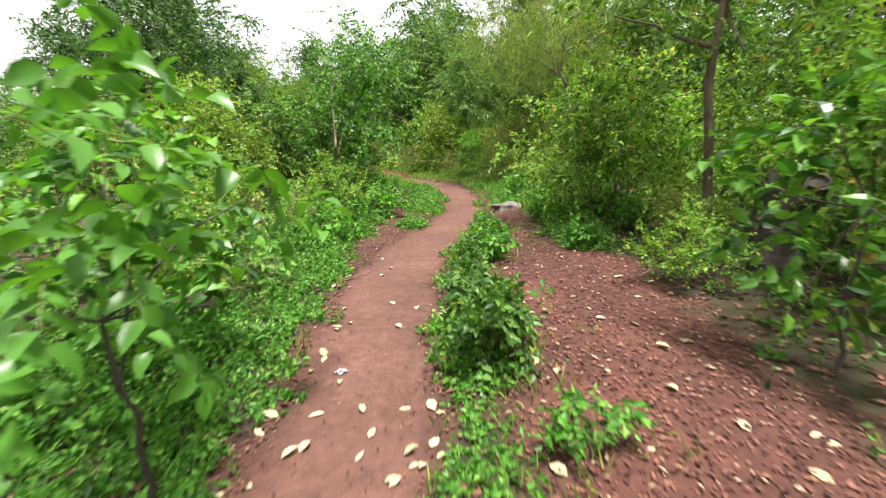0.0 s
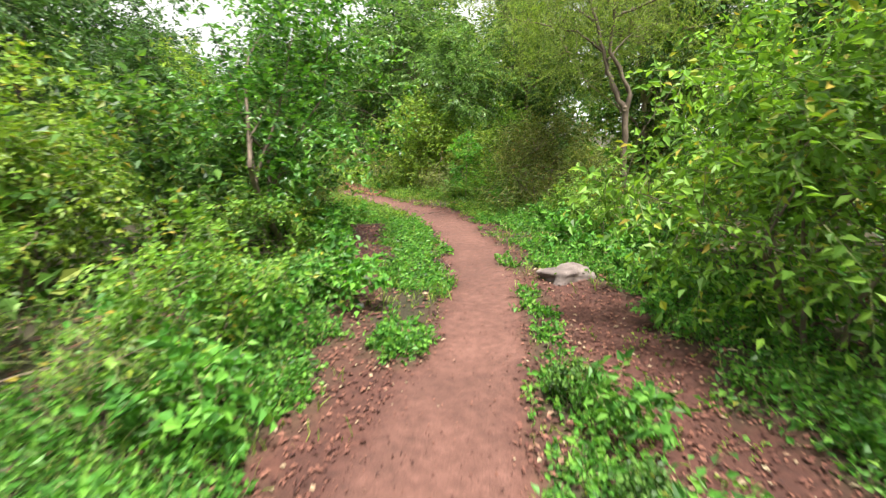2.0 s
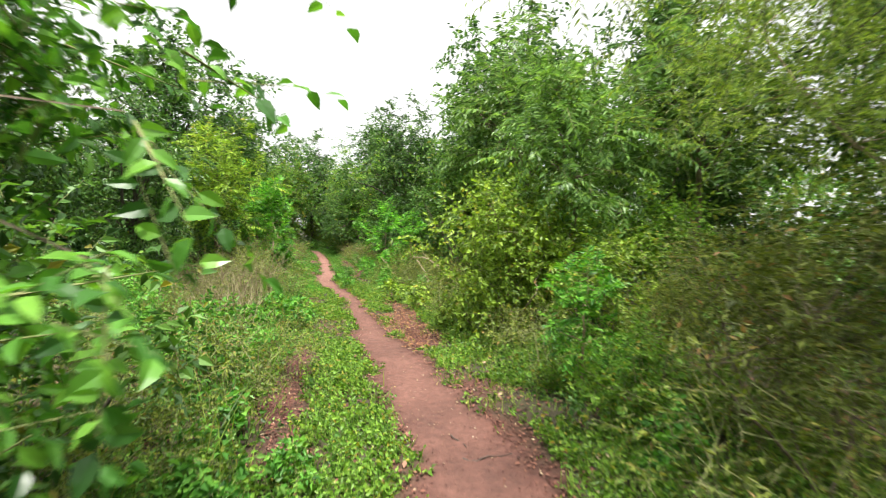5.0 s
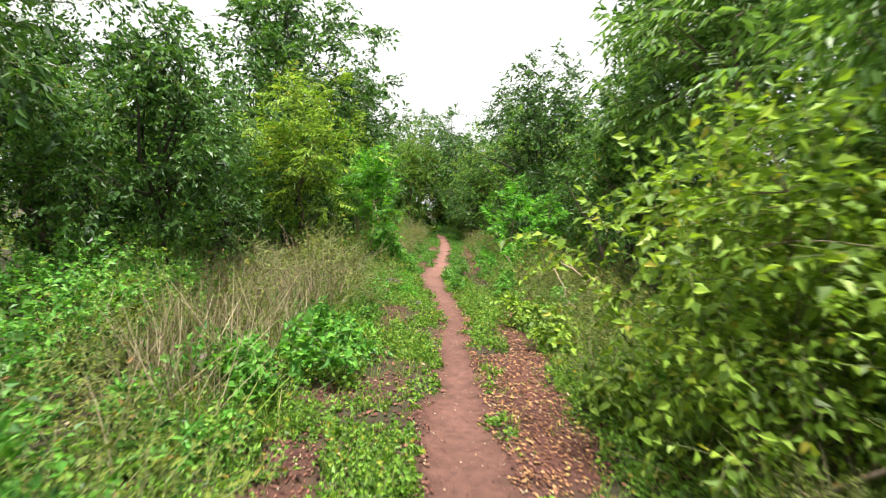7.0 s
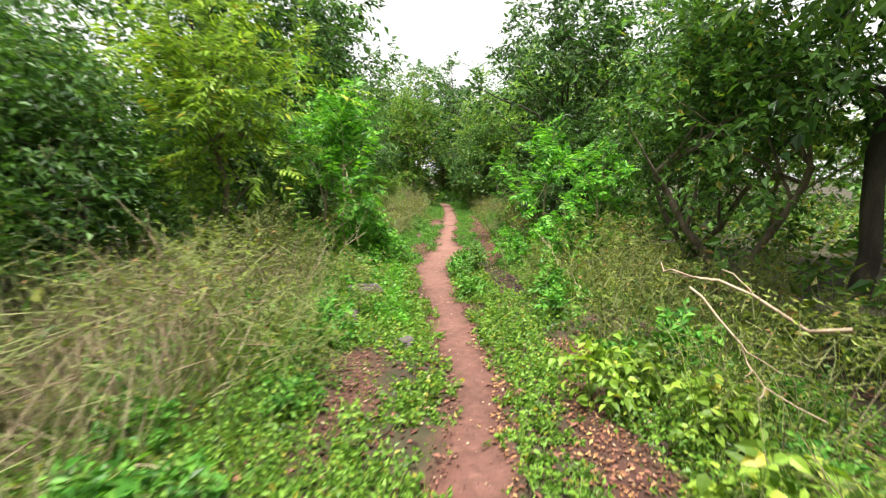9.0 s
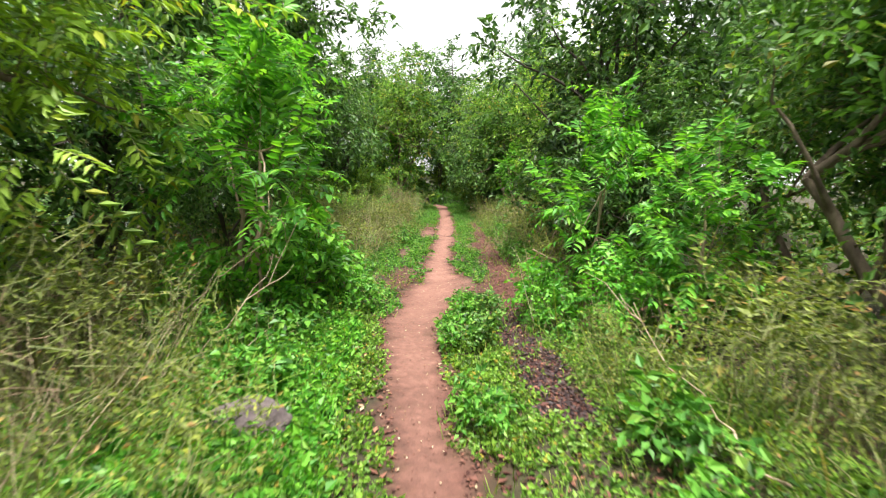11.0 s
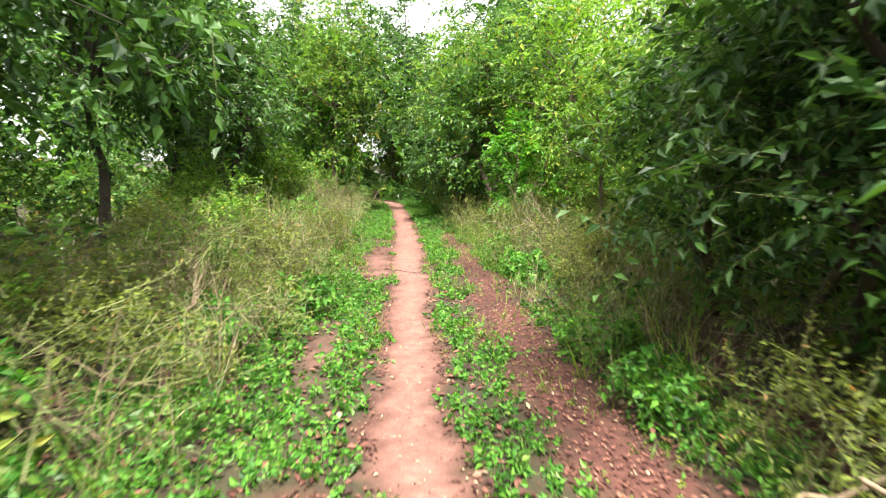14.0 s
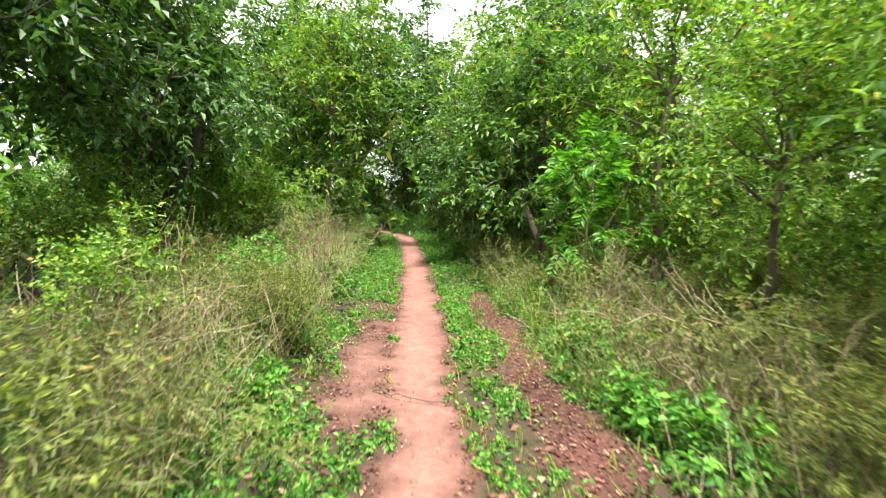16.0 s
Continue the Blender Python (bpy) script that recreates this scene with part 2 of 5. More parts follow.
# strips and patches of open soil: x0, y0, x1, y1, half width, strength
BARE = [(1.25, 0.6, 1.35, 4.6, 0.85, 1.0), (1.0, 4.8, 1.1, 8.2, 0.42, 0.9), (-0.72, 5.2, -0.72, 6.5, 0.35, 0.9), (-0.8, 6.6, -0.84, 9.2, 0.17, 0.8), (-0.92, 9.2, -1.1, 11.5, 0.3, 1.0),
        (0.8, 8.4, 0.85, 11.5, 0.2, 0.6), (-1.45, 12.3, -2.75, 15.3, 0.2, 0.9), (0.55, 12.0, -0.5, 14.6, 0.25, 0.8),
        (-1.3, 16.0, -2.2, 18.2, 0.34, 0.95), (-2.2, 18.2, -2.95, 19.9, 0.22, 0.85), (-2.95, 19.9, -3.35, 20.9, 0.15, 0.7), (-3.3, 16.2, -3.0, 16.7, 0.25, 0.7), (-4.2, 18.3, -4.85, 19.7, 0.17, 0.7),
        (-4.5, 22.8, -5.15, 23.75, 0.22, 1.0), (-5.15, 23.75, -5.75, 24.8, 0.2, 1.0), (-5.9, 25.2, -6.6, 27.2, 0.42, 0.95), (-6.6, 27.2, -7.6, 28.9, 0.34, 0.95), (-7.6, 28.9, -8.9, 31.6, 0.3, 0.95),
        (-8.9, 31.6, -11.0, 35.6, 0.24, 0.85), (-7.6, 25.2, -8.2, 26.6, 0.2, 0.6), (-10.35, 26.8, -9.9, 27.3, 0.22, 0.7), (-9.2, 28.1, -9.6, 29.0, 0.15, 0.35),
        (-10.3, 30.9, -11.4, 33.2, 0.3, 0.7), (-5.5, 27.4, -6.0, 30.4, 0.45, 0.7)]
# lighter washed sand beside the trodden line
SAND = [(-10.3, 30.9, -11.4, 33.2, 0.22), (-6.7, 25.7, -7.1, 26.4, 0.25), (-9.1, 27.8, -9.6, 29.0, 0.12)]
GROUND_Y = [-60, 0, 5, 8, 10.7, 14, 20, 26, 32, 400]
GROUND_Z = [-0.42, -0.42, -0.28, -0.21, -0.19, -0.14, -0.17, -0.2, -0.24, -0.24]


def segment_gap(p, a, b):
    """Distance of the points p to the segment a-b, how far along it (0..1), and on which side."""
    a, b = np.array(a, float), np.array(b, float)
    d = b - a
    u = np.clip(((p - a) @ d) / (d @ d), 0, 1)
    q = p - (a + u[:, None] * d)
    return np.hypot(q[:, 0], q[:, 1]), u, np.sign(d[1] * q[:, 0] - d[0] * q[:, 1])


def trail_gap(p):
    """For points (n, 2): distance to the trail's middle, its half width there, and the side (+1: to the right of one who walks)."""
    best, half, side = np.full(len(p), 1e9), np.zeros(len(p)), np.ones(len(p))
    for (x0, y0, w0), (x1, y1, w1) in zip(TRAIL, TRAIL[1:]):
        d, u, s = segment_gap(p, (x0, y0), (x1, y1))
        near = d < best
        best, half, side = np.where(near, d, best), np.where(near, w0 + u * (w1 - w0), half), np.where(near, s, side)
    return best, half, side


def ripple(p, scale, seed=0.0):
    """Soft 2-D noise, about -1..1, from a few turned waves."""
    x, y = p[:, 0] * scale + seed, p[:, 1] * scale - 1.7 * seed
    return (np.sin(x + 1.3 * np.sin(0.7 * y + seed)) + np.sin(1.31 * y - 0.9 * np.sin(0.83 * x)) + np.sin(0.71 * x + 0.93 * y + 2.1)
            + 0.6 * np.sin(2.3 * x - 1.9 * y + seed) + 0.6 * np.sin(-1.7 * x - 2.9 * y)) / 3.2


def covers(p):
    """Per point: how trodden, and how bare the ground is (0..1)."""
    d, w, s = trail_gap(p)
    wob = 0.07 * ripple(p, 5.1) + 0.04 * ripple(p, 13.0, 3)
    trod = np.clip((w + wob + 0.01 - d) / 0.1, 0, 1)
    bare = np.clip((w + 0.14 + 2 * wob - d) / 0.2, 0, 1)
    for x0, y0, x1, y1, hw, k in BARE:
        g, _, _ = segment_gap(p, (x0, y0), (x1, y1))
        bare = np.maximum(bare, k * np.clip((hw + 2.2 * wob - g) / 0.22 + 0.3, 0, 1))
    for x0, y0, x1, y1, hw in SAND:
        g, _, _ = segment_gap(p, (x0, y0), (x1, y1))
        trod = np.maximum(trod, 0.7 * np.clip((hw + 2.2 * wob - g) / 0.25, 0, 1))
    return trod, bare, d, s


def height(p):
    d, w, _ = trail_gap(p)
    z = np.interp(p[:, 1], GROUND_Y, GROUND_Z)
    off = np.clip((d - 0.3) / 1.5, 0, 1)
    z = z + 0.035 * off * ripple(p, 1.1) + 0.012 * off * ripple(p, 4.7, 1) + 0.05 * off - 0.02 * np.clip(1 - d / (w + 0.1), 0, 1)
    return z + 0.004 * ripple(p, 21.0, 2)


def ground_z(x, y):
    return float(height(np.array([[x, y]], float))[0])


# ---------------------------------------------------------------- mesh tools
class Shape:
    """Gathers vertices and faces with materials, then becomes one mesh."""

    def __init__(self):
        self.v, self.f, self.n, self.m, self.count = [], [], [], [], 0

    def add(self, verts, faces, slot=0):
        faces = np.asarray(faces, int)
        self.v.append(np.asarray(verts, float))
        self.f.append((faces + self.count).ravel())
        self.n.append(np.full(len(faces), faces.shape[1]))
        self.m.append(np.full(len(faces), slot))
        self.count += len(verts)

    def mesh(self, name, mats, smooth=False):
        me = bpy.data.meshes.new(name)
        v, f, n, m = (np.concatenate(x) for x in (self.v, self.f, self.n, self.m))
        me.vertices.add(len(v))
        me.vertices.foreach_set("co", v.astype(np.float32).ravel())
        me.loops.add(len(f))
        me.loops.foreach_set("vertex_index", f.astype(np.int32))
        me.polygons.add(len(n))
        me.polygons.foreach_set("loop_start", np.concatenate(([0], np.cumsum(n)[:-1])).astype(np.int32))
        me.polygons.foreach_set("loop_total", n.astype(np.int32))
        for mat in mats:
            me.materials.append(mat)
        me.polygons.foreach_set("material_index", m.astype(np.int32))
        me.update(calc_edges=True)
        me.polygons.foreach_set("use_smooth", np.full(len(n), smooth))
        me.validate()
        return me


def unit(a):
    return a / np.maximum(np.linalg.norm(a, axis=-1, keepdims=True), 1e-9)


def tube(shape, pts, r0, r1, sides=6, slot=0, rng=None):
    """A tapered, slightly uneven limb along the points."""
    pts = np.asarray(pts, float)
    n = len(pts)
    t = unit(np.gradient(pts, axis=0))
    ref = np.array([0.3, 0.9, 0.1]) if abs(t[0][1]) < 0.9 else np.array([1.0, 0, 0])
    a = unit(np.cross(t, ref))
    b = np.cross(t, a)
    r = r0 + (r1 - r0) * np.linspace(0, 1, n) ** 0.8
    k = np.arange(sides) * 2 * np.pi / sides
    ring = np.cos(k)[None, :, None] * a[:, None] + np.sin(k)[None, :, None] * b[:, None]
    swell = 1 + (0.12 * rng.standard_normal((n, sides)) if rng is not None else np.zeros((n, sides)))
    v = (pts[:, None] + ring * (r[:, None] * swell)[..., None]).reshape(-1, 3)
    i, j = np.meshgrid(np.arange(n - 1), np.arange(sides), indexing="ij")
    q = np.stack([i * sides + j, i * sides + (j + 1) % sides, (i + 1) * sides + (j + 1) % sides, (i + 1) * sides + j], -1).reshape(-1, 4)
    shape.add(v, q, slot)
    tip = np.vstack([v[-sides:], pts[-1] + t[-1] * r[-1]])
    shape.add(tip, [(s, (s + 1) % sides, sides) for s in range(sides)], slot)


def thorns(shape, base, way, length, radius, slot):
    """Many thin twigs at once: three-sided spikes."""
    n = len(base)
    ref = unit(np.cross(way, np.array([0.21, 0.13, 0.97])))
    oth = np.cross(way, ref)
    v = np.empty((n, 4, 3))
    for k in range(3):
        a = k * 2.0944
        v[:, k] = base + radius[:, None] * (np.cos(a) * ref + np.sin(a) * oth)
    v[:, 3] = base + way * length[:, None]
    f = (np.arange(n)[:, None, None] * 4 + np.array([[0, 1, 3], [1, 2, 3], [2, 0, 3]])[None]).reshape(-1, 3)
    shape.add(v.reshape(-1, 3), f, slot)


def blades(shape, base, way, up, length, width, slot=0, fold=0.18, bend=0.25, fine=False):
    """Many leaves at once: pointed ovals folded along the midrib, with a bent tip."""
    n = len(base)
    way = unit(way)
    side = unit(np.cross(way, up))
    nor = np.cross(side, way)
    L, W = length[:, None], width[:, None]
    if fine:
        v = np.empty((n, 8, 3))
        v[:, 0] = base
        for k, (u, w) in enumerate(((0.30, 0.48), (0.66, 0.40))):
            mid = base + way * L * u - nor * L * bend * u * u
            lift = nor * W * fold
            v[:, 1 + 3 * k], v[:, 2 + 3 * k], v[:, 3 + 3 * k] = mid + side * W * w + lift, mid, mid - side * W * w + lift
        v[:, 7] = base + way * L - nor * L * bend
        f = np.array([[0, 2, 1], [0, 3, 2], [1, 2, 5], [1, 5, 4], [2, 3, 6], [2, 6, 5], [4, 5, 7], [5, 6, 7]])
        shape.add(v.reshape(-1, 3), (np.arange(n)[:, None, None] * 8 + f[None]).reshape(-1, 3), slot)
        return
    mid = base + way * L * 0.42 - nor * L * bend * 0.15
    v = np.stack([base, mid + side * W * 0.5 + nor * W * fold, base + way * L - nor * L * bend, mid - side * W * 0.5 + nor * W * fold], 1)
    f = np.array([[0, 2, 1], [0, 3, 2]])
    shape.add(v.reshape(-1, 3), (np.arange(n)[:, None, None] * 4 + f[None]).reshape(-1, 3), slot)


def strips(shape, base, way, up, length, width, bend):
    """Many grass blades at once: narrow arching strips that end in a point."""
    n = len(base)
    way = unit(way)
    side = unit(np.cross(way, up))
    nor = np.cross(side, way)
    L, W = length[:, None], width[:, None]
    v = np.empty((n, 7, 3))
    for k, u in enumerate((0.0, 0.4, 0.75)):
        mid = base + way * L * u - nor * L * bend * u * u
        v[:, 2 * k], v[:, 2 * k + 1] = mid - side * W * 0.5 * (1 - 0.3 * u), mid + side * W * 0.5 * (1 - 0.3 * u)
    v[:, 6] = base + way * L - nor * L * bend
    f = np.array([[0, 1, 3], [0, 3, 2], [2, 3, 5], [2, 5, 4], [4, 5, 6]])
    shape.add(v.reshape(-1, 3), (np.arange(n)[:, None, None] * 7 + f[None]).reshape(-1, 3), 0)


def sprays(shape, base, way, length, rng, leaves, size, ratio=0.5, spread=55, sag=0.35, flat=False, wood=1, fine=False, radius=0.004, jitter=0.35, loose=None):
    """Twigs that carry leaves on both sides; flat ones are feathers of paired leaflets."""
    n = len(base)
    way = unit(way)
    thorns(shape, base, unit(way - np.array([0, 0, 0.3 * sag])), length, np.full(n, radius) * (0.7 + 0.6 * rng.random(n)), wood)
    side = unit(np.cross(way, np.array([0, 0, 1.0]) + 0.25 * rng.standard_normal((n, 3))))
    u = (np.arange(leaves) + 0.7) / leaves
    pos = base[:, None] + way[:, None] * (length[:, None] * u[None])[..., None]
    pos[..., 2] -= sag * 0.5 * length[:, None] * u[None] ** 2
    turn = np.where(np.arange(leaves) % 2, 1.0, -1.0)
    ang = np.radians(spread + (6 if flat else 22) * rng.standard_normal((n, leaves)))
    d = np.cos(ang)[..., None] * way[:, None] + (np.sin(ang) * turn[None])[..., None] * side[:, None]
    d = d + (0.08 if flat else jitter) * rng.standard_normal((n, leaves, 3))
    d[..., 2] -= sag * 0.5
    up = np.cross(side, way)[:, None] * np.ones((1, leaves, 1))
    up = np.where(up[..., 2:3] < 0, -up, up) + (0.12 if flat else 0.4) * rng.standard_normal((n, leaves, 3))
    s = size * (0.65 + 0.6 * rng.random((n, leaves)))
    if flat:
        s = s * (0.65 + 0.6 * np.sin(np.pi * u))[None]
    flatten = lambda a: a.reshape(-1, 3)
    if loose is not None:
        loose.extend(zip(flatten(pos), unit(flatten(d)), unit(flatten(up)), s.ravel()))
        return
    blades(shape, flatten(pos), flatten(d), unit(flatten(up)), s.ravel(), (s * ratio * (0.8 + 0.4 * rng.random(s.shape))).ravel(), 0, bend=0.15 + 0.3 * sag, fine=fine)


def part(name, shape, mats, parent, label="", smooth=False):
    ob = new(name, shape.mesh(name, mats, smooth))
    ob.parent = parent
    if label:
        ob["label"] = label
    return ob


def leaf_meshes(leaf, ratio, bend):
    """A few leaf blades, one metre long along y, that alike leaves share."""
    made = []
    for k in range(6):
        sh = Shape()
        z = np.zeros((1, 3))
        blades(sh, z, z + np.array([0, 1.0, 0]), z + np.array([0, 0, 1.0]), np.ones(1), np.full(1, ratio * (0.85 + 0.06 * k)), 0, fold=0.1 + 0.04 * k, bend=bend * (0.6 + 0.15 * k), fine=True)
        made.append(sh.mesh("leaf", [LEAF[leaf]], True))
    return made


def crooked(a, b, rng, n=6, amp=0.08):
    """Points from a to b with a natural wobble."""
    a, b = np.asarray(a, float), np.asarray(b, float)
    u = np.linspace(0, 1, n)[:, None]
    off = np.cumsum(rng.standard_normal((n, 3)), 0) * amp * np.linalg.norm(b - a) / n ** 0.5
    off = off - off[0] - u * (off[-1] - off[0])
    return a + u * (b - a) + off


def plant(name, label, category, h, r, leaf, leaf_len, seed, low=0.25, clumps=40, twigs=10, leaves=8, twig_len=0.3, ratio=0.5, spread=55,
          sag=0.3, flat=False, bark=BARK, trunk_r=0.03, stems=1, limbs=5, lumps=0.35, fine=False, fork=0.35, clump_r=0.3, lean=(0, 0), top=0.6, singly=False):
    """A bush or tree: trunk or stems, limbs, and a crown of leafy sprays in uneven clumps with gaps between."""
    rng = np.random.default_rng(seed)
    root = tagged(new(name), label, category)
    mid, rz = h * (1 + low) / 2, h * (1 - low) / 2
    c = unit(rng.standard_normal((clumps, 3))) * (rng.random(clumps) ** 0.42)[:, None]
    ph = rng.random(3) * 6
    c = c * (1 + lumps * np.sin(3 * np.arctan2(c[:, 1], c[:, 0]) + ph[0]) * np.sin(2.6 * c[:, 2] + ph[1]))[:, None]
    c = c * np.array([r, r, rz]) * 0.86
    c[:, :2] *= (1 - (1 - top) * np.clip(c[:, 2] / rz, 0, 1))[:, None]
    c[:, 2] = np.maximum(c[:, 2] + mid, 0.05 * h)
    c[:, :2] += np.array(lean) * (c[:, 2:] / h)
    heads = []
    for s in range(stems):
        foot = np.array([0, 0, -0.06]) if stems == 1 else np.append(rng.standard_normal(2) * 0.07 * r, -0.06)
        head = np.append(rng.standard_normal(2) * r * (0.06 if stems == 1 else 0.3) + np.array(lean) * fork, h * (fork + 0.1 * rng.random()))
        line = crooked(foot, head, rng, 7, 0.06)
        sh = Shape()
        tube(sh, line, trunk_r * (1 if s == 0 else 0.75), trunk_r * 0.6, 8, 0, rng)
        part("trunk" if stems == 1 else "stem", sh, [bark], root, smooth=True)
        heads.append((line, trunk_r * (0.6 if s == 0 else 0.5)))
    pick = rng.choice(clumps, min(limbs, clumps), replace=False)
    limb_lines = []
    for i, k in enumerate(pick):
        line, rad = heads[i % stems]
        a = line[-1] if i < stems or rng.random() < 0.6 else line[rng.integers(3, 7)]
        pts = crooked(a, a + (c[k] - a) * 0.95, rng, 6, 0.10)
        sh = Shape()
        tube(sh, pts, rad * 0.85, max(rad * 0.18, 0.003), 6, 0, rng)
        part("limb", sh, [bark], root, smooth=True)
        limb_lines.append((pts, rad))
    nodes = np.concatenate([p[2:] for p, _ in limb_lines] + [ln[2:] for ln, _ in heads])
    crown = Shape()
    for k in range(clumps):
        near = nodes[np.argmin(((nodes - c[k]) ** 2).sum(1) + 0.4 * np.maximum(0, nodes[:, 2] - c[k][2]) ** 2)]
        tube(crown, crooked(near, c[k], rng, 3, 0.08), max(0.004, trunk_r * 0.14), 0.002, 3, 2)
    out = unit(c - np.array([0, 0, mid * 0.8]))
    n = clumps * twigs
    way = unit(np.repeat(out, twigs, 0) * 0.55 + unit(rng.standard_normal((n, 3))) + np.array([0, 0, 0.25 - 0.5 * sag]))
    base = np.repeat(c, twigs, 0) + rng.standard_normal((n, 3)) * clump_r * r * 0.42 * np.array([1, 1, 0.75])
    base[:, 2] = np.maximum(base[:, 2], 0.03)
    loose = [] if singly else None
    sprays(crown, base, way, twig_len * (0.6 + 0.8 * rng.random(n)), rng, leaves, leaf_len, ratio, spread, sag, flat, 1, fine, radius=0.0015 + 0.006 * twig_len, loose=loose)
    if singly:
        shapes = leaf_meshes(leaf, ratio, 0.15 + 0.3 * sag)
        for i, (p, d, u, s) in enumerate(loose):
            side = unit(np.cross(d, u))
            ob = new("leaf", shapes[i % len(shapes)])
            ob.parent = root
            ob.matrix_local = Matrix((*[(side[k] * s, d[k] * s, np.cross(side, d)[k] * s, p[k]) for k in range(3)], (0, 0, 0, 1)))
    part("twigs" if singly else "crown", crown, [LEAF[leaf], GREEN_STEM, bark], root)
    return root


def put(ob, x, y, scale=1.0, turn=0.0, stretch=1.0, label="", sink=0.0):
    """A copy of a thing on the ground at x, y."""
    m = pose(x, y, ground_z(x, y) - sink, 0, 0, turn) @ Matrix.Diagonal((scale, scale, scale * stretch, 1))
    made = copy_thing(ob, m)
    if label:
        made["label"] = label
    return made


def discard(ob):
    for o in list(ob.children_recursive) + [ob]:
        bpy.data.objects.remove(o)


# ---------------------------------------------------------------- ground
def build_ground():
    def line(lo, hi, step, far):
        fine = np.arange(lo, hi + step / 2, step)
        return np.concatenate((lo - np.array(far)[::-1], fine, hi + np.array(far)))

    far = [1, 2.5, 5, 10, 25, 60, 150, 400, 1200]
    xs, ys = line(-19, 5, 0.14, far), line(-2, 47, 0.17, far)
    gx, gy = np.meshgrid(xs, ys)
    p = np.stack([gx.ravel(), gy.ravel()], 1)
    sh = Shape()
    nx = len(xs)
    i, j = np.meshgrid(np.arange(len(ys) - 1), np.arange(nx - 1), indexing="ij")
    q = np.stack([i * nx + j, i * nx + j + 1, (i + 1) * nx + j + 1, (i + 1) * nx + j], -1).reshape(-1, 4)
    trod, bare, _, _ = covers(p)
    sh.add(np.column_stack([p, height(p)]), q)
    ob = new("ground", sh.mesh("ground", [EARTH], True))
    sandy = np.clip((p[:, 1] - 20) / 6, 0, 1)
    for name, val in (("trodden", trod), ("bare", bare), ("sandy", sandy)):
        ob.data.attributes.new(name, "FLOAT", "POINT").data.foreach_set("value", val.astype(np.float32))
    return tagged(ob, "red earth forest floor with a trodden footpath", "ground", kind="structure")


build_ground()


# ---------------------------------------------------------------- ground cover
def spots(rng, n, reach, y0, y1):
    """Random places within reach of the trail's middle, between two heights of the plan."""
    cx, cy = np.array([t[0] for t in TRAIL]), np.array([t[1] for t in TRAIL])
    y = y0 + (y1 - y0) * rng.random(n)
    x = np.interp(y, cy, cx) + (2 * rng.random(n) - 1) * reach * 1.15
    return np.stack([x, y], 1)


def ground_cover(name, label, seed, n, reach, y0, y1, leaf, size, hmin, hmax, shoots, leaves, patch, cut=0.3, keep=None, spread=65, ratio=0.62):
    rng = np.random.default_rng(seed)
    p = spots(rng, n, reach, y0, y1)
    trod, bare, d, side = covers(p)
    ok = (bare < cut * (0.4 + rng.random(len(p)))) & (trod < 0.02) & (ripple(p, 1.7, seed) + 0.5 * ripple(p, 4.1, seed) > patch + rng.random(len(p)) * 0.5 - 0.25) & (d < reach)
    if keep is not None:
        ok &= keep(p, d, side)
    p, d = p[ok], d[ok]
    k = len(p)
    tall = hmin + (hmax - hmin) * rng.random(k) ** 1.5
    tall = tall * np.clip(0.5 + d * 0.55, 0.5, 1.25)
    base = np.repeat(np.column_stack([p, height(p)]), shoots, 0)
    base[:, :2] += 0.03 * rng.standard_normal((len(base), 2))
    way = rng.standard_normal((len(base), 3)) * 0.55 + np.array([0, 0, 1.0])
    way[:, 2] = np.abs(way[:, 2])
    sh = Shape()
    sprays(sh, base, way, np.repeat(tall, shoots) * (0.6 + 0.6 * rng.random(len(base))), rng, leaves, size, ratio, spread, 0.25, radius=0.003)
    ob = new(name, sh.mesh(name, [LEAF[leaf], GREEN_STEM]))
    return tagged(ob, label, "ground plants", kind="stuff")


ground_cover("low_herbs", "bright green broad-leaved herbs carpeting the trail edges", 11, 22000, 2.3, -1, 12, "herb", 0.044, 0.05, 0.26, 2, 6, -0.6)
ground_cover("low_herbs", "yellowish green creeping herbs beside the narrow trail", 17, 24000, 2.5, 12, 24, "fresh", 0.042, 0.05, 0.26, 2, 6, -0.45)
ground_cover("low_herbs", "bright green broad-leaved herbs carpeting the trail edges", 12, 15000, 2.1, 24, 46, "herb", 0.046, 0.05, 0.26, 2, 6, -0.45)
ground_cover("low_herbs", "dense carpet of large-leaved bright green creepers", 18, 9000, 2.6, 20.6, 23.6, "vivid", 0.062, 0.08, 0.24, 2, 5, -1.6, keep=lambda p, d, s: (s < 0) & (d > 0.55))
ground_cover("low_herbs", "small dark green seedlings under the bushes", 13, 9000, 4.5, -1, 44, "mid", 0.06, 0.08, 0.36, 2, 5, -0.3, keep=lambda p, d, s: d > 0.9)
ground_cover("low_herbs", "tiny pale green creeping weeds on bare soil", 14, 14000, 1.5, -1, 40, "yellowish", 0.018, 0.015, 0.06, 2, 5, 0.0, cut=0.95)


def undergrowth(name, label, seed, n, near, far, y0, y1, leaf, size):
    """Leafy shoots that fill the forest floor away from the trail."""
    rng = np.random.default_rng(seed)
    p = spots(rng, n, far, y0, y1)
    d, _, _ = trail_gap(p)
    p = p[(d > near) & (d < far)]
    base = np.column_stack([p, height(p)])
    way = rng.standard_normal((len(p), 3)) * 0.4 + np.array([0, 0, 1.0])
    sh = Shape()
    sprays(sh, base, way, 0.4 + 0.7 * rng.random(len(p)), rng, 6, size, 0.5, 60, 0.3, radius=0.006)
    return tagged(new(name, sh.mesh(name, [LEAF[leaf], GREEN_STEM])), label, "undergrowth", kind="stuff")


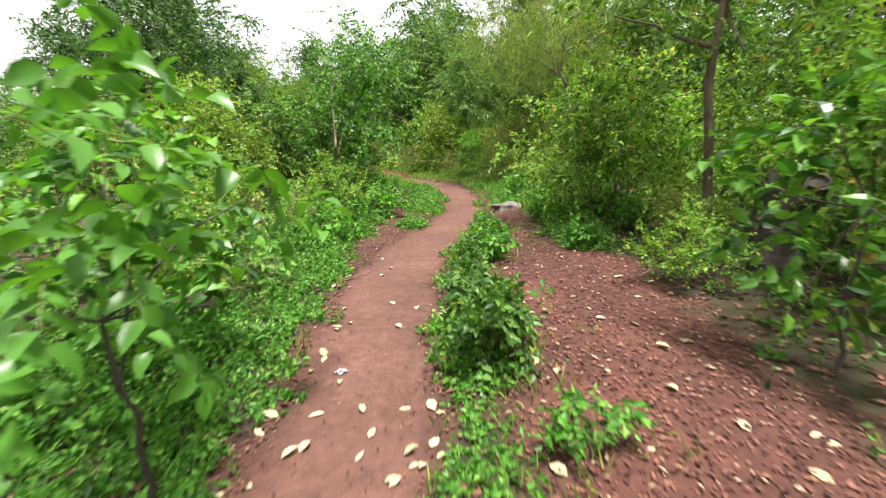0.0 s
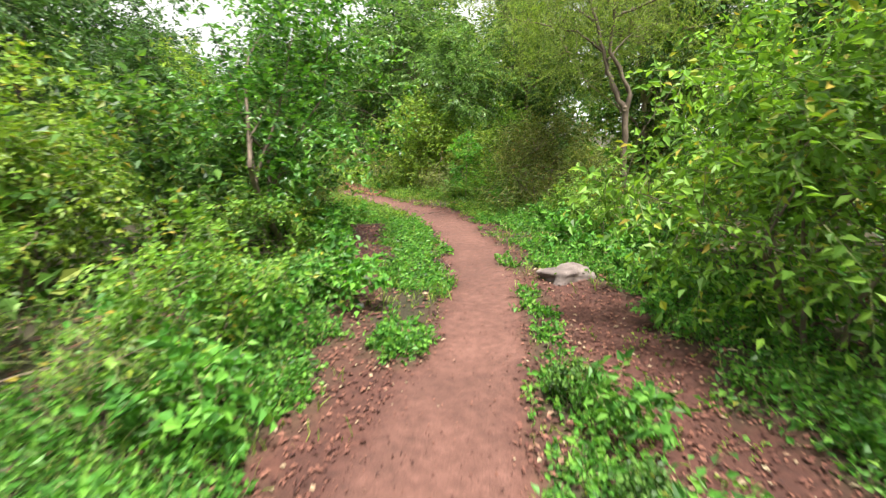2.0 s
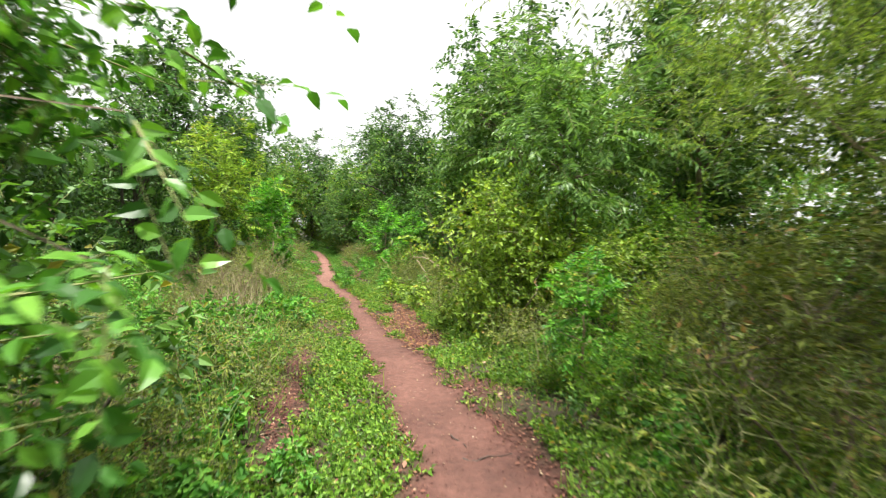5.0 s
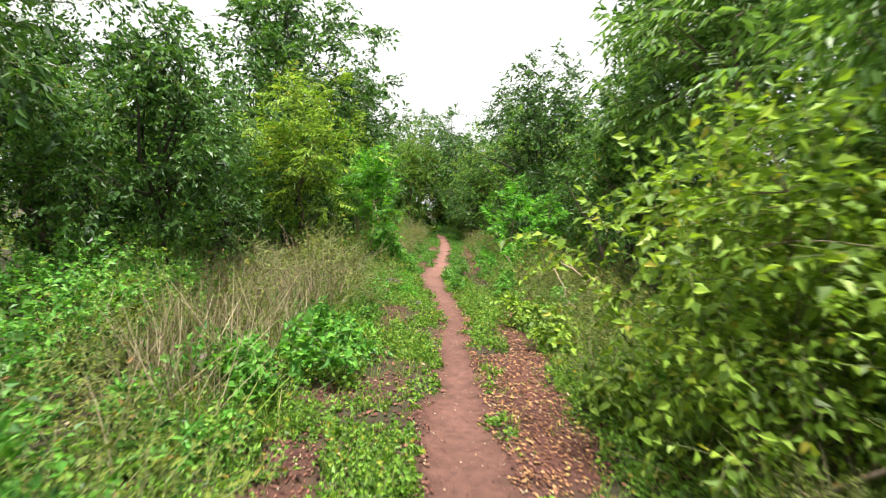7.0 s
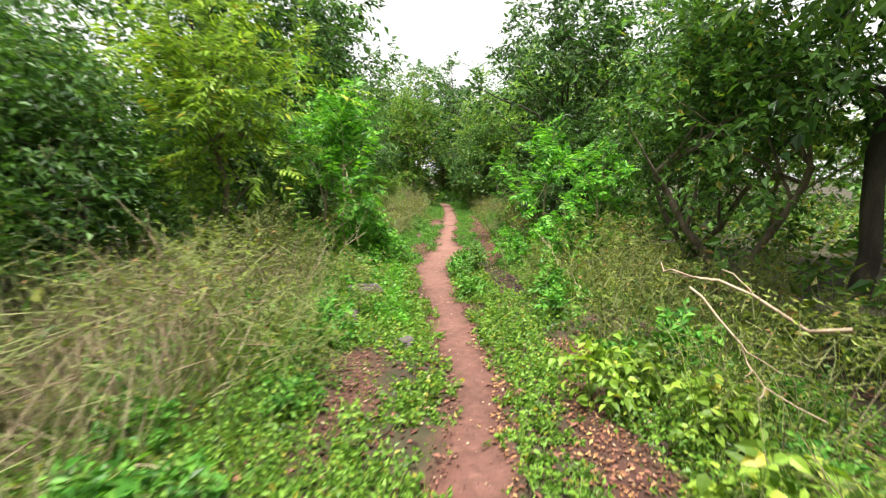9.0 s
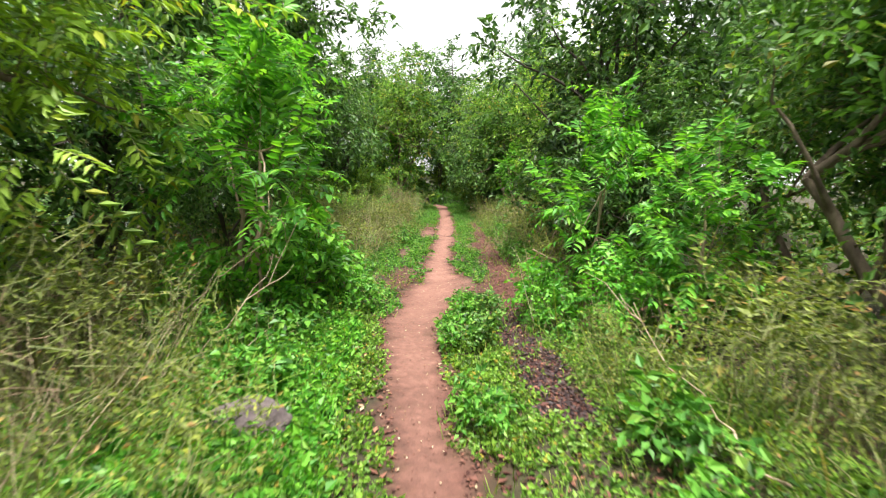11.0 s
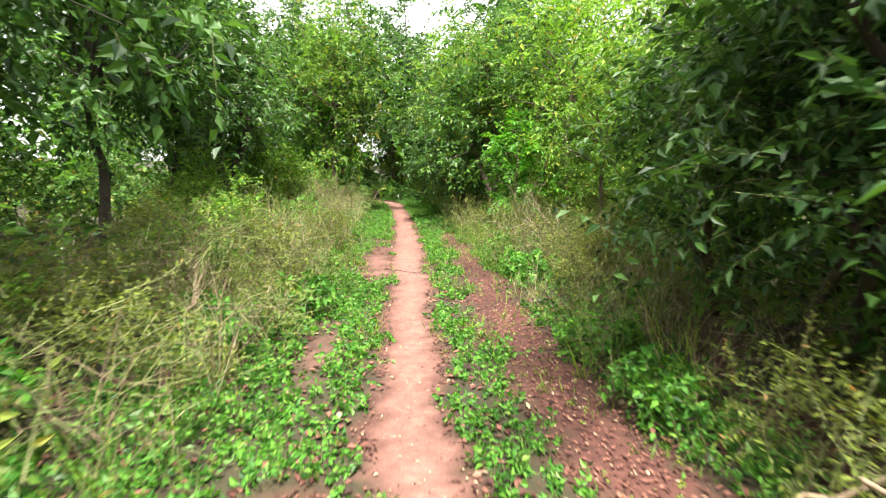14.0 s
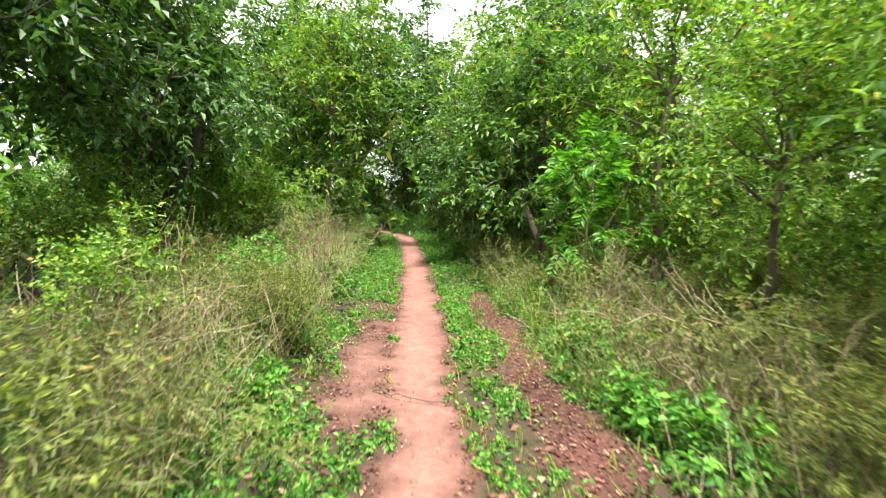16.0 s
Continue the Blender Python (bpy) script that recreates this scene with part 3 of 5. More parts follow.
undergrowth("undergrowth", "leafy green undergrowth covering the forest floor", 15, 12000, 3.2, 22, -4, 56, "mid", 0.2)
undergrowth("undergrowth", "pale green undergrowth in the light between trees", 16, 4500, 3.0, 20, -2, 56, "olive", 0.17)


def grass(name, label, seed, n, reach, y0, y1, leaf, hmin, hmax, per, patch, cut=0.5, keep=None, width=0.012):
    rng = np.random.default_rng(seed)
    p = spots(rng, n, reach, y0, y1)
    trod, bare, d, side = covers(p)
    ok = (bare < cut * (0.4 + rng.random(len(p)))) & (trod < 0.02) & (ripple(p, 1.3, seed) > patch) & (d < reach)
    if keep is not None:
        ok &= keep(p, d, side)
    p = p[ok]
    tall = np.repeat((hmin + (hmax - hmin) * rng.random(len(p))), per) * (0.5 + 0.7 * rng.random(len(p) * per))
    base = np.repeat(np.column_stack([p, height(p)]), per, 0)
    base[:, :2] += 0.035 * rng.standard_normal((len(base), 2))
    way = rng.standard_normal((len(base), 3)) * 0.33 + np.array([0, 0, 1.0])
    sh = Shape()
    strips(sh, base, way, unit(rng.standard_normal((len(base), 3)) + 0.01), tall, width * (0.6 + 0.8 * rng.random(len(base))), 0.35)
    ob = new(name, sh.mesh(name, [LEAF[leaf]]))
    return tagged(ob, label, "grass", kind="stuff")


grass("grass", "short green grass tufts beside the trail", 21, 9000, 1.6, -1, 45, "grass", 0.05, 0.16, 4, -0.1, cut=0.8, width=0.007)
grass("tall_grass", "tall green and straw-coloured grass among weeds", 22, 5200, 4.2, 11, 44, "grass", 0.3, 0.75, 7, -0.1, keep=lambda p, d, s: (d > 1.25) & ((s > 0) | (p[:, 1] < 24) | (np.arange(len(p)) % 3 == 0)), width=0.006)
grass("dry_grass", "dry straw-coloured grass stems standing in weeds", 23, 4200, 4.2, 13, 44, "straw", 0.4, 0.95, 5, 0.05, keep=lambda p, d, s: d > 1.3, width=0.005)

grass("dry_grass", "pale dry weed stalks standing over herbs", 26, 3600, 4.4, 15, 22, "straw", 0.45, 1.0, 5, -0.5, keep=lambda p, d, s: (d > 1.7) & (s < 0), width=0.006)
grass("dry_grass", "pale dry grass and weed stalks in an open patch", 24, 3600, 4.6, 24.5, 38, "straw", 0.35, 0.85, 6, -0.35, keep=lambda p, d, s: (d > 1.15) & (s < 0), width=0.006)
grass("dry_grass", "pale dry grass and weed stalks beside the trail", 25, 2200, 4.0, 30, 40, "straw", 0.35, 0.85, 5, -0.1, keep=lambda p, d, s: (d > 1.2) & (s > 0), width=0.005)


def litter(name, label, seed, n, leaf, size, reach, y0, y1, want, lift=0.012, big=False):
    rng = np.random.default_rng(seed)
    p = spots(rng, n, reach, y0, y1)
    trod, bare, d, side = covers(p)
    p = p[want(p, trod, bare, d, side, rng.random(n))]
    k = len(p)
    a = rng.random(k) * 2 * np.pi
    way = np.stack([np.cos(a), np.sin(a), 0.12 * rng.standard_normal(k)], 1)
    up = np.array([0, 0, 1.0]) + 0.22 * rng.standard_normal((k, 3))
    s = size * (0.5 + 0.9 * rng.random(k))
    sh = Shape()
    blades(sh, np.column_stack([p, height(p) + lift * (0.5 + rng.random(k))]), way, up, s, s * (0.4 + 0.25 * rng.random(k)), 0, fold=0.22, bend=-0.12, fine=big)
    ob = new(name, sh.mesh(name, [LEAF[leaf]]))
    return tagged(ob, label, "fallen leaves", kind="stuff")


litter("fallen_leaves", "brown curled leaves strewn over bare soil", 31, 260000, "litter", 0.032, 2.6, -1, 40, lambda p, t, b, d, s, q: (b > 0.35) & (t < 0.3) & (q < 0.8))
litter("fallen_leaves", "brown leaf crumbs on the trodden path", 32, 60000, "litter", 0.018, 1.0, -1, 40, lambda p, t, b, d, s, q: (t > 0.2) & (q < 0.6 * np.clip(d * 2.6, 0.25, 1)))
litter("fallen_leaves", "brown decaying leaves under the herbs", 36, 90000, "litter", 0.06, 4.0, -1, 40, lambda p, t, b, d, s, q: (b < 0.35) & (q < 0.6))


def pale_leaves(seed, n):
    """Single pale leaves on path and soil, each a thing."""
    rng = np.random.default_rng(seed)
    p = spots(rng, n, 2.3, 0.8, 7)
    p = p[rng.random(n) > (p[:, 1] - 2) / 5]
    _, bare, _, _ = covers(p)
    p = p[bare > 0.5]
    z = height(p)
    shapes = leaf_meshes("pale", 0.55, -0.1)
    for k, (x, y) in enumerate(p):
        s = 0.045 + 0.06 * rng.random()
        ob = new("fallen_leaf", shapes[k % 6])
        ob.matrix_world = pose(x, y, z[k] + 0.008, 8 * rng.standard_normal(), 8 * rng.standard_normal(), 360 * rng.random()) @ Matrix.Diagonal((s, s, s, 1))
        tagged(ob, "pale yellowish fallen leaf lying on red soil", "leaf", "pale leaves on the path")


pale_leaves(33, 330)
litter("fallen_leaves", "orange-tan dry leaves in a strip beside the trail", 37, 40000, "tan_litter", 0.034, 2.2, 15.5, 21, lambda p, t, b, d, s, q: (b > 0.3) & (t < 0.3) & (s > 0) & (q < 0.45))
litter("fallen_leaves", "violet-grey wet leaf mat on bare soil", 38, 40000, "dark_litter", 0.03, 2.0, 8.6, 12, lambda p, t, b, d, s, q: (b > 0.4) & (t < 0.1) & (s < 0) & (q < 0.6))
litter("fallen_leaves", "small yellow leaf flakes on path and soil", 34, 16000, "pale", 0.018, 1.6, 13, 31, lambda p, t, b, d, s, q: (b > 0.4) & (q < 0.2))
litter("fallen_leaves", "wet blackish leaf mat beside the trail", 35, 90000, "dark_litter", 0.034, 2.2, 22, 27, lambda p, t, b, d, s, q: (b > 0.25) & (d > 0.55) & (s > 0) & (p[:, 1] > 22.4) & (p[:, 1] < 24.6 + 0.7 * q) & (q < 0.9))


# ---------------------------------------------------------------- plants, one function call a kind
def forked_tree(x, y):
    """A thorn tree whose trunk parts and joins again, with long fine drooping foliage."""
    rng = np.random.default_rng(219)
    root = tagged(new("tree"), "thorny tree with twin-looped pale trunk and fine feathery olive foliage", "tree", "trees of the forest")
    lines = [("trunk", [(0, 0, -0.06), (0.02, 0, 0.6), (-0.01, 0.02, 1.2), (-0.02, 0.02, 1.77)], 0.06, 0.046),
             ("limb", [(-0.02, 0.02, 1.7), (-0.17, 0.12, 2.02), (-0.26, 0.18, 2.27), (-0.36, 0.24, 2.64), (-0.5, 0.31, 3.16), (-0.65, 0.4, 3.75), (-0.75, 0.5, 4.5)], 0.05, 0.02),
             ("limb", [(-0.02, 0.02, 1.7), (0.03, 0, 1.97), (-0.06, 0.05, 2.2), (-0.25, 0.17, 2.62), (-0.24, 0.16, 3.3), (0.05, 0.1, 3.9), (0.3, 0.2, 4.5)], 0.042, 0.016),
             ("limb", [(-0.36, 0.24, 2.64), (-0.7, 0.42, 2.94), (-1.2, 0.6, 3.1), (-1.8, 0.75, 3.25)], 0.024, 0.008),
             ("limb", [(-0.5, 0.31, 3.1), (-1.0, 0.6, 3.5), (-1.6, 0.9, 3.9)], 0.022, 0.007),
             ("limb", [(-0.24, 0.16, 3.1), (0.3, -0.1, 3.3), (0.9, -0.3, 3.6), (1.5, -0.3, 3.7)], 0.024, 0.008),
             ("limb", [(-0.3, 0.2, 2.5), (0.2, 0.7, 2.9), (0.7, 1.4, 3.2)], 0.02, 0.007)]
    nodes = []
    for name, pts, r0, r1 in lines:
        pts = np.array(pts, float)
        u = np.linspace(0, len(pts) - 1, 3 * len(pts))
        fine = np.stack([np.interp(u, range(len(pts)), pts[:, k]) for k in range(3)], 1)
        fine[1:-1] += 0.012 * rng.standard_normal((len(fine) - 2, 3))
        sh = Shape()
        tube(sh, fine, r0, r1, 8, 0, rng)
        part(name, sh, [BARK], root, smooth=True)
        if name == "limb":
            nodes.append(fine[4:])
    nodes = np.concatenate(nodes)
    c = unit(rng.standard_normal((150, 3))) * (rng.random(150) ** 0.4)[:, None] * np.array([2.1, 1.7, 1.35]) + np.array([-0.6, 0.7, 3.5])
    c = c[(np.abs(c[:, 0] + 0.3) > 0.45) | (c[:, 2] > 3.2) | (c[:, 1] > 0.7)]
    crown = Shape()
    for p in c:
        near = nodes[np.argmin(((nodes - p) ** 2).sum(1))]
        tube(crown, crooked(near, p, rng, 4, 0.1), 0.007, 0.002, 3, 2)
    n = len(c) * 14
    way = unit(unit(rng.standard_normal((n, 3))) + np.array([0, 0, -0.15]))
    base = np.repeat(c, 14, 0) + 0.26 * rng.standard_normal((n, 3))
    sprays(crown, base, way, 0.3 + 0.3 * rng.random(n), rng, 16, 0.05, 0.24, 55, 0.6, True, 1, radius=0.0035)
    part("crown", crown, [LEAF["feather"], GREEN_STEM, BARK], root)
    root.location = (x, y, ground_z(x, y))


forked_tree(3.07, 11.75)
KIND = {
    "broad_sapling": [plant("sapling", "young tree with large glossy green leaves by the trail", "sapling", 2.2, 0.62, "glossy", 0.115, 101 + k, low=0.12, clumps=17, twigs=5, leaves=6,
                            twig_len=0.3, ratio=0.58, sag=0.55, trunk_r=0.016, limbs=6, fine=True, bark=DARK_BARK, clump_r=0.35) for k in range(2)],
    "small_bush": [plant("bush", "small-leaved light green bush at the trail side", "bush", 1.25, 0.72, "fresh", 0.06, 111 + k, low=0.04, clumps=34, twigs=10, leaves=8, twig_len=0.22,
                         stems=4, trunk_r=0.012, limbs=4, fork=0.25, ratio=0.55) for k in range(2)],
    "big_bush": [plant("bush", "large dense green bush with drooping leafy shoots", "bush", 2.25, 1.2, "fresh", 0.075, 121 + k, low=0.04, clumps=62, twigs=11, leaves=9, twig_len=0.34,
                       stems=4, trunk_r=0.02, limbs=6, fork=0.25, sag=0.45, ratio=0.52, clump_r=0.24, lumps=0.45) for k in range(2)],
    "yellow_bush": [plant("bush", "yellowish green leafy bush with hanging shoots", "bush", 2.4, 1.15, "yellowish", 0.075, 131 + k, low=0.06, clumps=52, twigs=10, leaves=9, twig_len=0.34,
                          stems=4, trunk_r=0.018, limbs=6, fork=0.25, sag=0.5, ratio=0.6) for k in range(2)],
    "dark_bush": [plant("bush", "dense dark green undergrowth bush", "bush", 2.1, 1.25, "mid", 0.11, 141 + k, low=0.03, clumps=34, twigs=9, leaves=8, twig_len=0.34,
                        stems=4, trunk_r=0.022, limbs=4, fork=0.25, ratio=0.5, bark=DARK_BARK) for k in range(2)],
    "weed": [plant("weed", "olive green weed clump with thin stems", "weed", 0.95, 0.5, "olive", 0.045, 151 + k, low=0.02, clumps=22, twigs=6, leaves=7, twig_len=0.24, stems=5,
                   trunk_r=0.006, limbs=2, fork=0.4, ratio=0.38, sag=0.2, bark=GREEN_STEM) for k in range(3)],
    "herb": [plant("herb", "low leafy bright green herb clump", "herb", 0.42, 0.33, "herb", 0.075, 161 + k, low=0.02, clumps=12, twigs=5, leaves=6, twig_len=0.15, stems=3,
                   trunk_r=0.005, limbs=1, fork=0.3, ratio=0.6, sag=0.3, bark=GREEN_STEM) for k in range(3)],
    "light_bush": [plant("bush", "low spreading light green scrambling bush", "bush", 0.9, 0.85, "herb", 0.055, 171 + k, low=0.0, clumps=36, twigs=9, leaves=8, twig_len=0.2, stems=5,
                         trunk_r=0.008, limbs=2, fork=0.25, ratio=0.6, bark=GREEN_STEM) for k in range(2)],
    "vivid_sapling": [plant("sapling", "bright green young tree with paired long leaflets", "sapling", 2.5, 0.62, "vivid", 0.1, 181 + k, low=0.12, clumps=24, twigs=6, leaves=12, twig_len=0.34,
                            ratio=0.36, spread=58, flat=True, fine=True, sag=0.35, trunk_r=0.02, limbs=6, fork=0.55, clump_r=0.22, bark=PALE_BARK) for k in range(2)],
    "yellow_tree": [plant("tree", "slender tree with yellow-green feather-like leaves", "tree", 4.4, 1.25, "yellowish", 0.11, 191, low=0.22, clumps=60, twigs=8, leaves=14, twig_len=0.46,
                          ratio=0.32, spread=60, flat=True, sag=0.4, trunk_r=0.05, limbs=7, fork=0.4, clump_r=0.25)],
    "pinnate_tree": [plant("tree", "tree with long drooping bluish green feather leaves", "tree", 5.0, 1.5, "plume", 0.12, 201 + k, low=0.3, clumps=62, twigs=9, leaves=14, twig_len=0.55,
                           ratio=0.32, spread=62, flat=True, sag=0.6, trunk_r=0.06, limbs=8, fork=0.45, clump_r=0.2) for k in range(2)],
    "feather_tree": [plant("tree", "thorny tree with fine feathery olive foliage and forked trunk", "tree", 5.8, 3.0, "feather", 0.07, 211, low=0.18, clumps=150, twigs=12, leaves=16,
                           twig_len=0.5, ratio=0.26, spread=55, flat=True, sag=0.5, trunk_r=0.085, limbs=11, fork=0.36, clump_r=0.2, lean=(-0.6, 0), stems=1, bark=PALE_BARK)],
    "left_tree": [plant("tree", "small many-branched tree with broad green leaves", "tree", 3.7, 1.4, "glossy", 0.075, 221, low=0.1, clumps=105, twigs=10, leaves=9, twig_len=0.36,
                        ratio=0.52, sag=0.4, trunk_r=0.04, stems=2, limbs=10, fork=0.3, lean=(0.2, 0.35), clump_r=0.26, fine=True, bark=BARK)],
    "dark_tree": [plant("tree", "tall forest tree with dark green glossy crown", "tree", 8.5, 2.8, "dark", 0.18, 231 + k, low=0.2, clumps=92, twigs=11, leaves=9, twig_len=0.7, ratio=0.5,
                        sag=0.55, trunk_r=0.13, limbs=11, fork=0.35, clump_r=0.17, bark=DARK_BARK, lumps=0.5) for k in range(3)],
    "green_tree": [plant("tree", "mid-green forest tree with rounded leafy crown", "tree", 6.2, 2.2, "mid", 0.14, 241 + k, low=0.14, clumps=78, twigs=11, leaves=9, twig_len=0.55, ratio=0.5,
                         sag=0.4, trunk_r=0.09, stems=2, limbs=11, fork=0.32, clump_r=0.18, lumps=0.5) for k in range(2)],
    "light_tree": [plant("tree", "light green forest tree with airy crown", "tree", 7.0, 2.0, "fresh", 0.13, 251, low=0.22, clumps=80, twigs=9, leaves=9, twig_len=0.6, ratio=0.42,
                         sag=0.4, trunk_r=0.08, limbs=10, fork=0.4, clump_r=0.18, lumps=0.5)],
    "tall_tree": [plant("tree", "tall slim tree with bare trunk and high leafy crown", "tree", 8.4, 2.5, "mid", 0.15, 295, low=0.42, clumps=85, twigs=11, leaves=9, twig_len=0.55, ratio=0.45,
                        sag=0.45, trunk_r=0.1, limbs=10, fork=0.45, clump_r=0.18, lumps=0.5, bark=DARK_BARK)],
    "leafy_sapling": [plant("sapling", "young tree with large glossy green leaves by the trail", "sapling", 2.2, 0.66, "glossy", 0.13, 102, low=0.1, clumps=13, twigs=4, leaves=6,
                            twig_len=0.32, ratio=0.6, sag=0.5, trunk_r=0.016, limbs=6, bark=DARK_BARK, clump_r=0.35, singly=True)],
    "olive_bush": [plant("bush", "olive green thin-leaved scrub bush", "bush", 2.2, 0.95, "olive", 0.055, 297, low=0.03, clumps=60, twigs=10, leaves=9, twig_len=0.3, ratio=0.42,
                         stems=5, trunk_r=0.014, limbs=6, fork=0.3, sag=0.35, clump_r=0.24, lumps=0.45)],
    "broad_bush": [plant("bush", "low bush with large bright green leaves", "bush", 1.05, 0.58, "vivid", 0.1, 271 + k, low=0.03, clumps=22, twigs=6, leaves=6, twig_len=0.24, ratio=0.55,
                         sag=0.4, stems=3, trunk_r=0.01, limbs=4, fork=0.3, fine=True, bark=BARK) for k in range(2)],
    "path_bush": [plant("bush", "knee-high leafy green bush between path and soil", "bush", 0.55, 0.26, "mid", 0.062, 277 + k, low=0.02, clumps=15, twigs=6, leaves=6, twig_len=0.15, ratio=0.62,
                        sag=0.35, stems=4, trunk_r=0.005, limbs=3, fork=0.35, fine=True, bark=GREEN_STEM) for k in range(2)],
    "stemmed_tree": [plant("tree", "dark round-crowned tree with several leaning stems", "tree", 5.4, 2.3, "dark", 0.13, 298, low=0.22, clumps=120, twigs=11, leaves=9, twig_len=0.5, ratio=0.46,
                           sag=0.5, stems=4, trunk_r=0.1, limbs=9, fork=0.35, clump_r=0.2, bark=DARK_BARK, lumps=0.45)],
    "yellow_seedling": [plant("seedling", "yellowing broad-leaved seedling beside the trail", "seedling", 0.5, 0.28, "yellowish", 0.085, 275 + k, low=0.15, clumps=10, twigs=4, leaves=5, twig_len=0.16, ratio=0.6,
                              sag=0.6, stems=3, trunk_r=0.005, limbs=2, fork=0.4, fine=True, bark=GREEN_STEM) for k in range(2)],
    "vivid_tree": [plant("tree", "slim young tree with bright green paired leaflets and bare lower trunk", "tree", 3.7, 0.95, "vivid", 0.085, 281, low=0.36, clumps=40, twigs=9, leaves=12, twig_len=0.36,
                         ratio=0.36, spread=58, flat=True, fine=True, sag=0.35, trunk_r=0.03, limbs=7, fork=0.5, clump_r=0.22, bark=PALE_BARK)],
    "thicket": [plant("tree", "low dense dark evergreen tree with foliage to the ground", "tree", 3.7, 1.5, "dark", 0.105, 291 + k, low=0.1, clumps=105, twigs=11, leaves=9, twig_len=0.42,
                      ratio=0.46, sag=0.45, stems=3, trunk_r=0.06, limbs=9, fork=0.25, clump_r=0.24, bark=DARK_BARK) for k in range(2)],
    "dry_brush": [plant("brush", "tangle of dry straw-coloured stems with few leaves", "brush", 1.15, 0.6, "olive", 0.03, 261 + k, low=0.1, clumps=26, twigs=5, leaves=4, twig_len=0.32, stems=8,
                        trunk_r=0.004, limbs=4, fork=0.45, ratio=0.35, sag=0.4, bark=DRY_WOOD) for k in range(2)],
}
GROUP = {"herb": "herb clumps along the trail", "weed": "weed clumps beside the trail", "dry_brush": "dry stem tangles", "small_bush": "small trailside bushes",
         "big_bush": "large trailside bushes", "yellow_bush": "yellowish bushes", "dark_bush": "undergrowth bushes", "light_bush": "low light bushes", "broad_bush": "broad-leaved bushes", "path_bush": "bushes on the path edge",
         "olive_bush": "olive scrub bushes", "broad_sapling": "glossy saplings", "leafy_sapling": "glossy saplings", "vivid_sapling": "bright saplings", "yellow_seedling": "yellowing seedlings"}
PLACED = [(3.07, 11.75, 1.0)]          # x, y, radius of every large plant


def grow(kind, x, y, scale=1.0, turn=None, stretch=1.0, which=None, label=""):
    i = len(PLACED)
    kinds = KIND[kind]
    PLACED.append((x, y, scale))
    made = put(kinds[(i if which is None else which) % len(kinds)], x, y, scale, (i * 137.5) % 360 if turn is None else turn, stretch, label)
    made["group"] = GROUP.get(kind, "trees of the forest")
    return made


# first stretch: beside the wide path
grow("leafy_sapling", -1.15, 1.65, 1.0, 40)
grow("broad_sapling", -1.75, 2.6, 0.95, 200, which=1)
grow("broad_sapling", 2.35, 2.6, 1.0, 90, which=1)
grow("big_bush", 4.1, 3.4, 1.2)
grow("big_bush", 2.15, 6.7, 1.02)
grow("big_bush", 2.9, 8.0, 1.1)
grow("big_bush", 4.6, 5.4, 1.2)
grow("light_tree", 3.1, 5.3, 0.8, 100)
grow("olive_bush", 2.55, 5.0, 0.42)
grow("small_bush", 3.3, 4.7, 0.8)
grow("small_bush", -1.75, 6.9, 0.85)
grow("small_bush", -2.5, 5.2, 0.9)
grow("small_bush", -2.2, 3.7, 0.8)
grow("big_bush", -4.4, 8.4, 1.0)
grow("yellow_bush", -5.0, 10.0, 1.15)
grow("yellow_bush", -3.7, 8.2, 0.85)
grow("dry_brush", -1.5, 3.75, 0.55)
grow("dry_brush", -2.5, 5.9, 0.7)
grow("dry_brush", -1.9, 6.2, 0.6)
grow("dark_tree", -8.4, 14.6, 0.8)
grow("dark_tree", -7.0, 17.0, 0.5)
grow("dark_bush", -3.2, 9.6, 1.05)
grow("left_tree", -2.0, 10.0, 1.0, 0)
grow("broad_sapling", -1.8, 9.4, 0.75, which=0)
grow("dark_bush", -2.35, 10.5, 0.75)
grow("small_bush", -1.9, 9.1, 0.8)
grow("dark_bush", -2.9, 11.6, 0.9)
grow("path_bush", 0.3, 2.65, 1.0)
grow("path_bush", 0.42, 2.95, 1.05)
grow("path_bush", 0.26, 3.2, 0.9)
grow("path_bush", 0.3, 3.9, 0.8)
grow("path_bush", 0.32, 5.0, 0.6)
grow("path_bush", 0.5, 5.5, 0.5)
grow("path_bush", 0.5, 6.4, 0.45)
grow("herb", 0.75, 1.9, 0.7)
grow("herb", 0.55, 5.2, 0.9)
grow("herb", 0.62, 6.1, 0.8)
grow("feather_tree", 5.6, 15.6, 0.95, 0)
grow("dark_bush", 6.2, 13.3, 1.0)
grow("dark_bush", 5.4, 15.4, 1.0)
grow("dark_bush", 7.2, 14.8, 1.1)
grow("big_bush", 3.9, 10.9, 0.5)
grow("small_bush", 2.1, 10.0, 0.75)
grow("small_bush", 2.0, 10.9, 0.6)
grow("herb", 1.5, 9.6, 1.1)
grow("yellow_bush", 0.35, 16.7, 0.85)
grow("yellow_bush", 1.3, 16.0, 0.7)
grow("vivid_sapling", 0.75, 14.1, 0.6, which=0)
grow("small_bush", 1.2, 13.4, 0.75)
grow("weed", 1.35, 12.3, 1.15)
grow("olive_bush", 2.1, 12.6, 0.95)
grow("olive_bush", 2.5, 11.7, 0.65)
grow("olive_bush", 2.0, 13.7, 0.85)
grow("olive_bush", 1.7, 14.6, 0.6)
grow("big_bush", 2.1, 17.2, 1.0)
grow("thicket", 3.6, 19.4, 1.0)
grow("pinnate_tree", 0.9, 16.9, 0.88)
grow("pinnate_tree", -0.1, 21.0, 1.35)
grow("dark_tree", -0.2, 24.8, 1.05)
grow("dark_tree", 3.6, 23.0, 1.0)
grow("green_tree", -2.0, 24.9, 0.85)
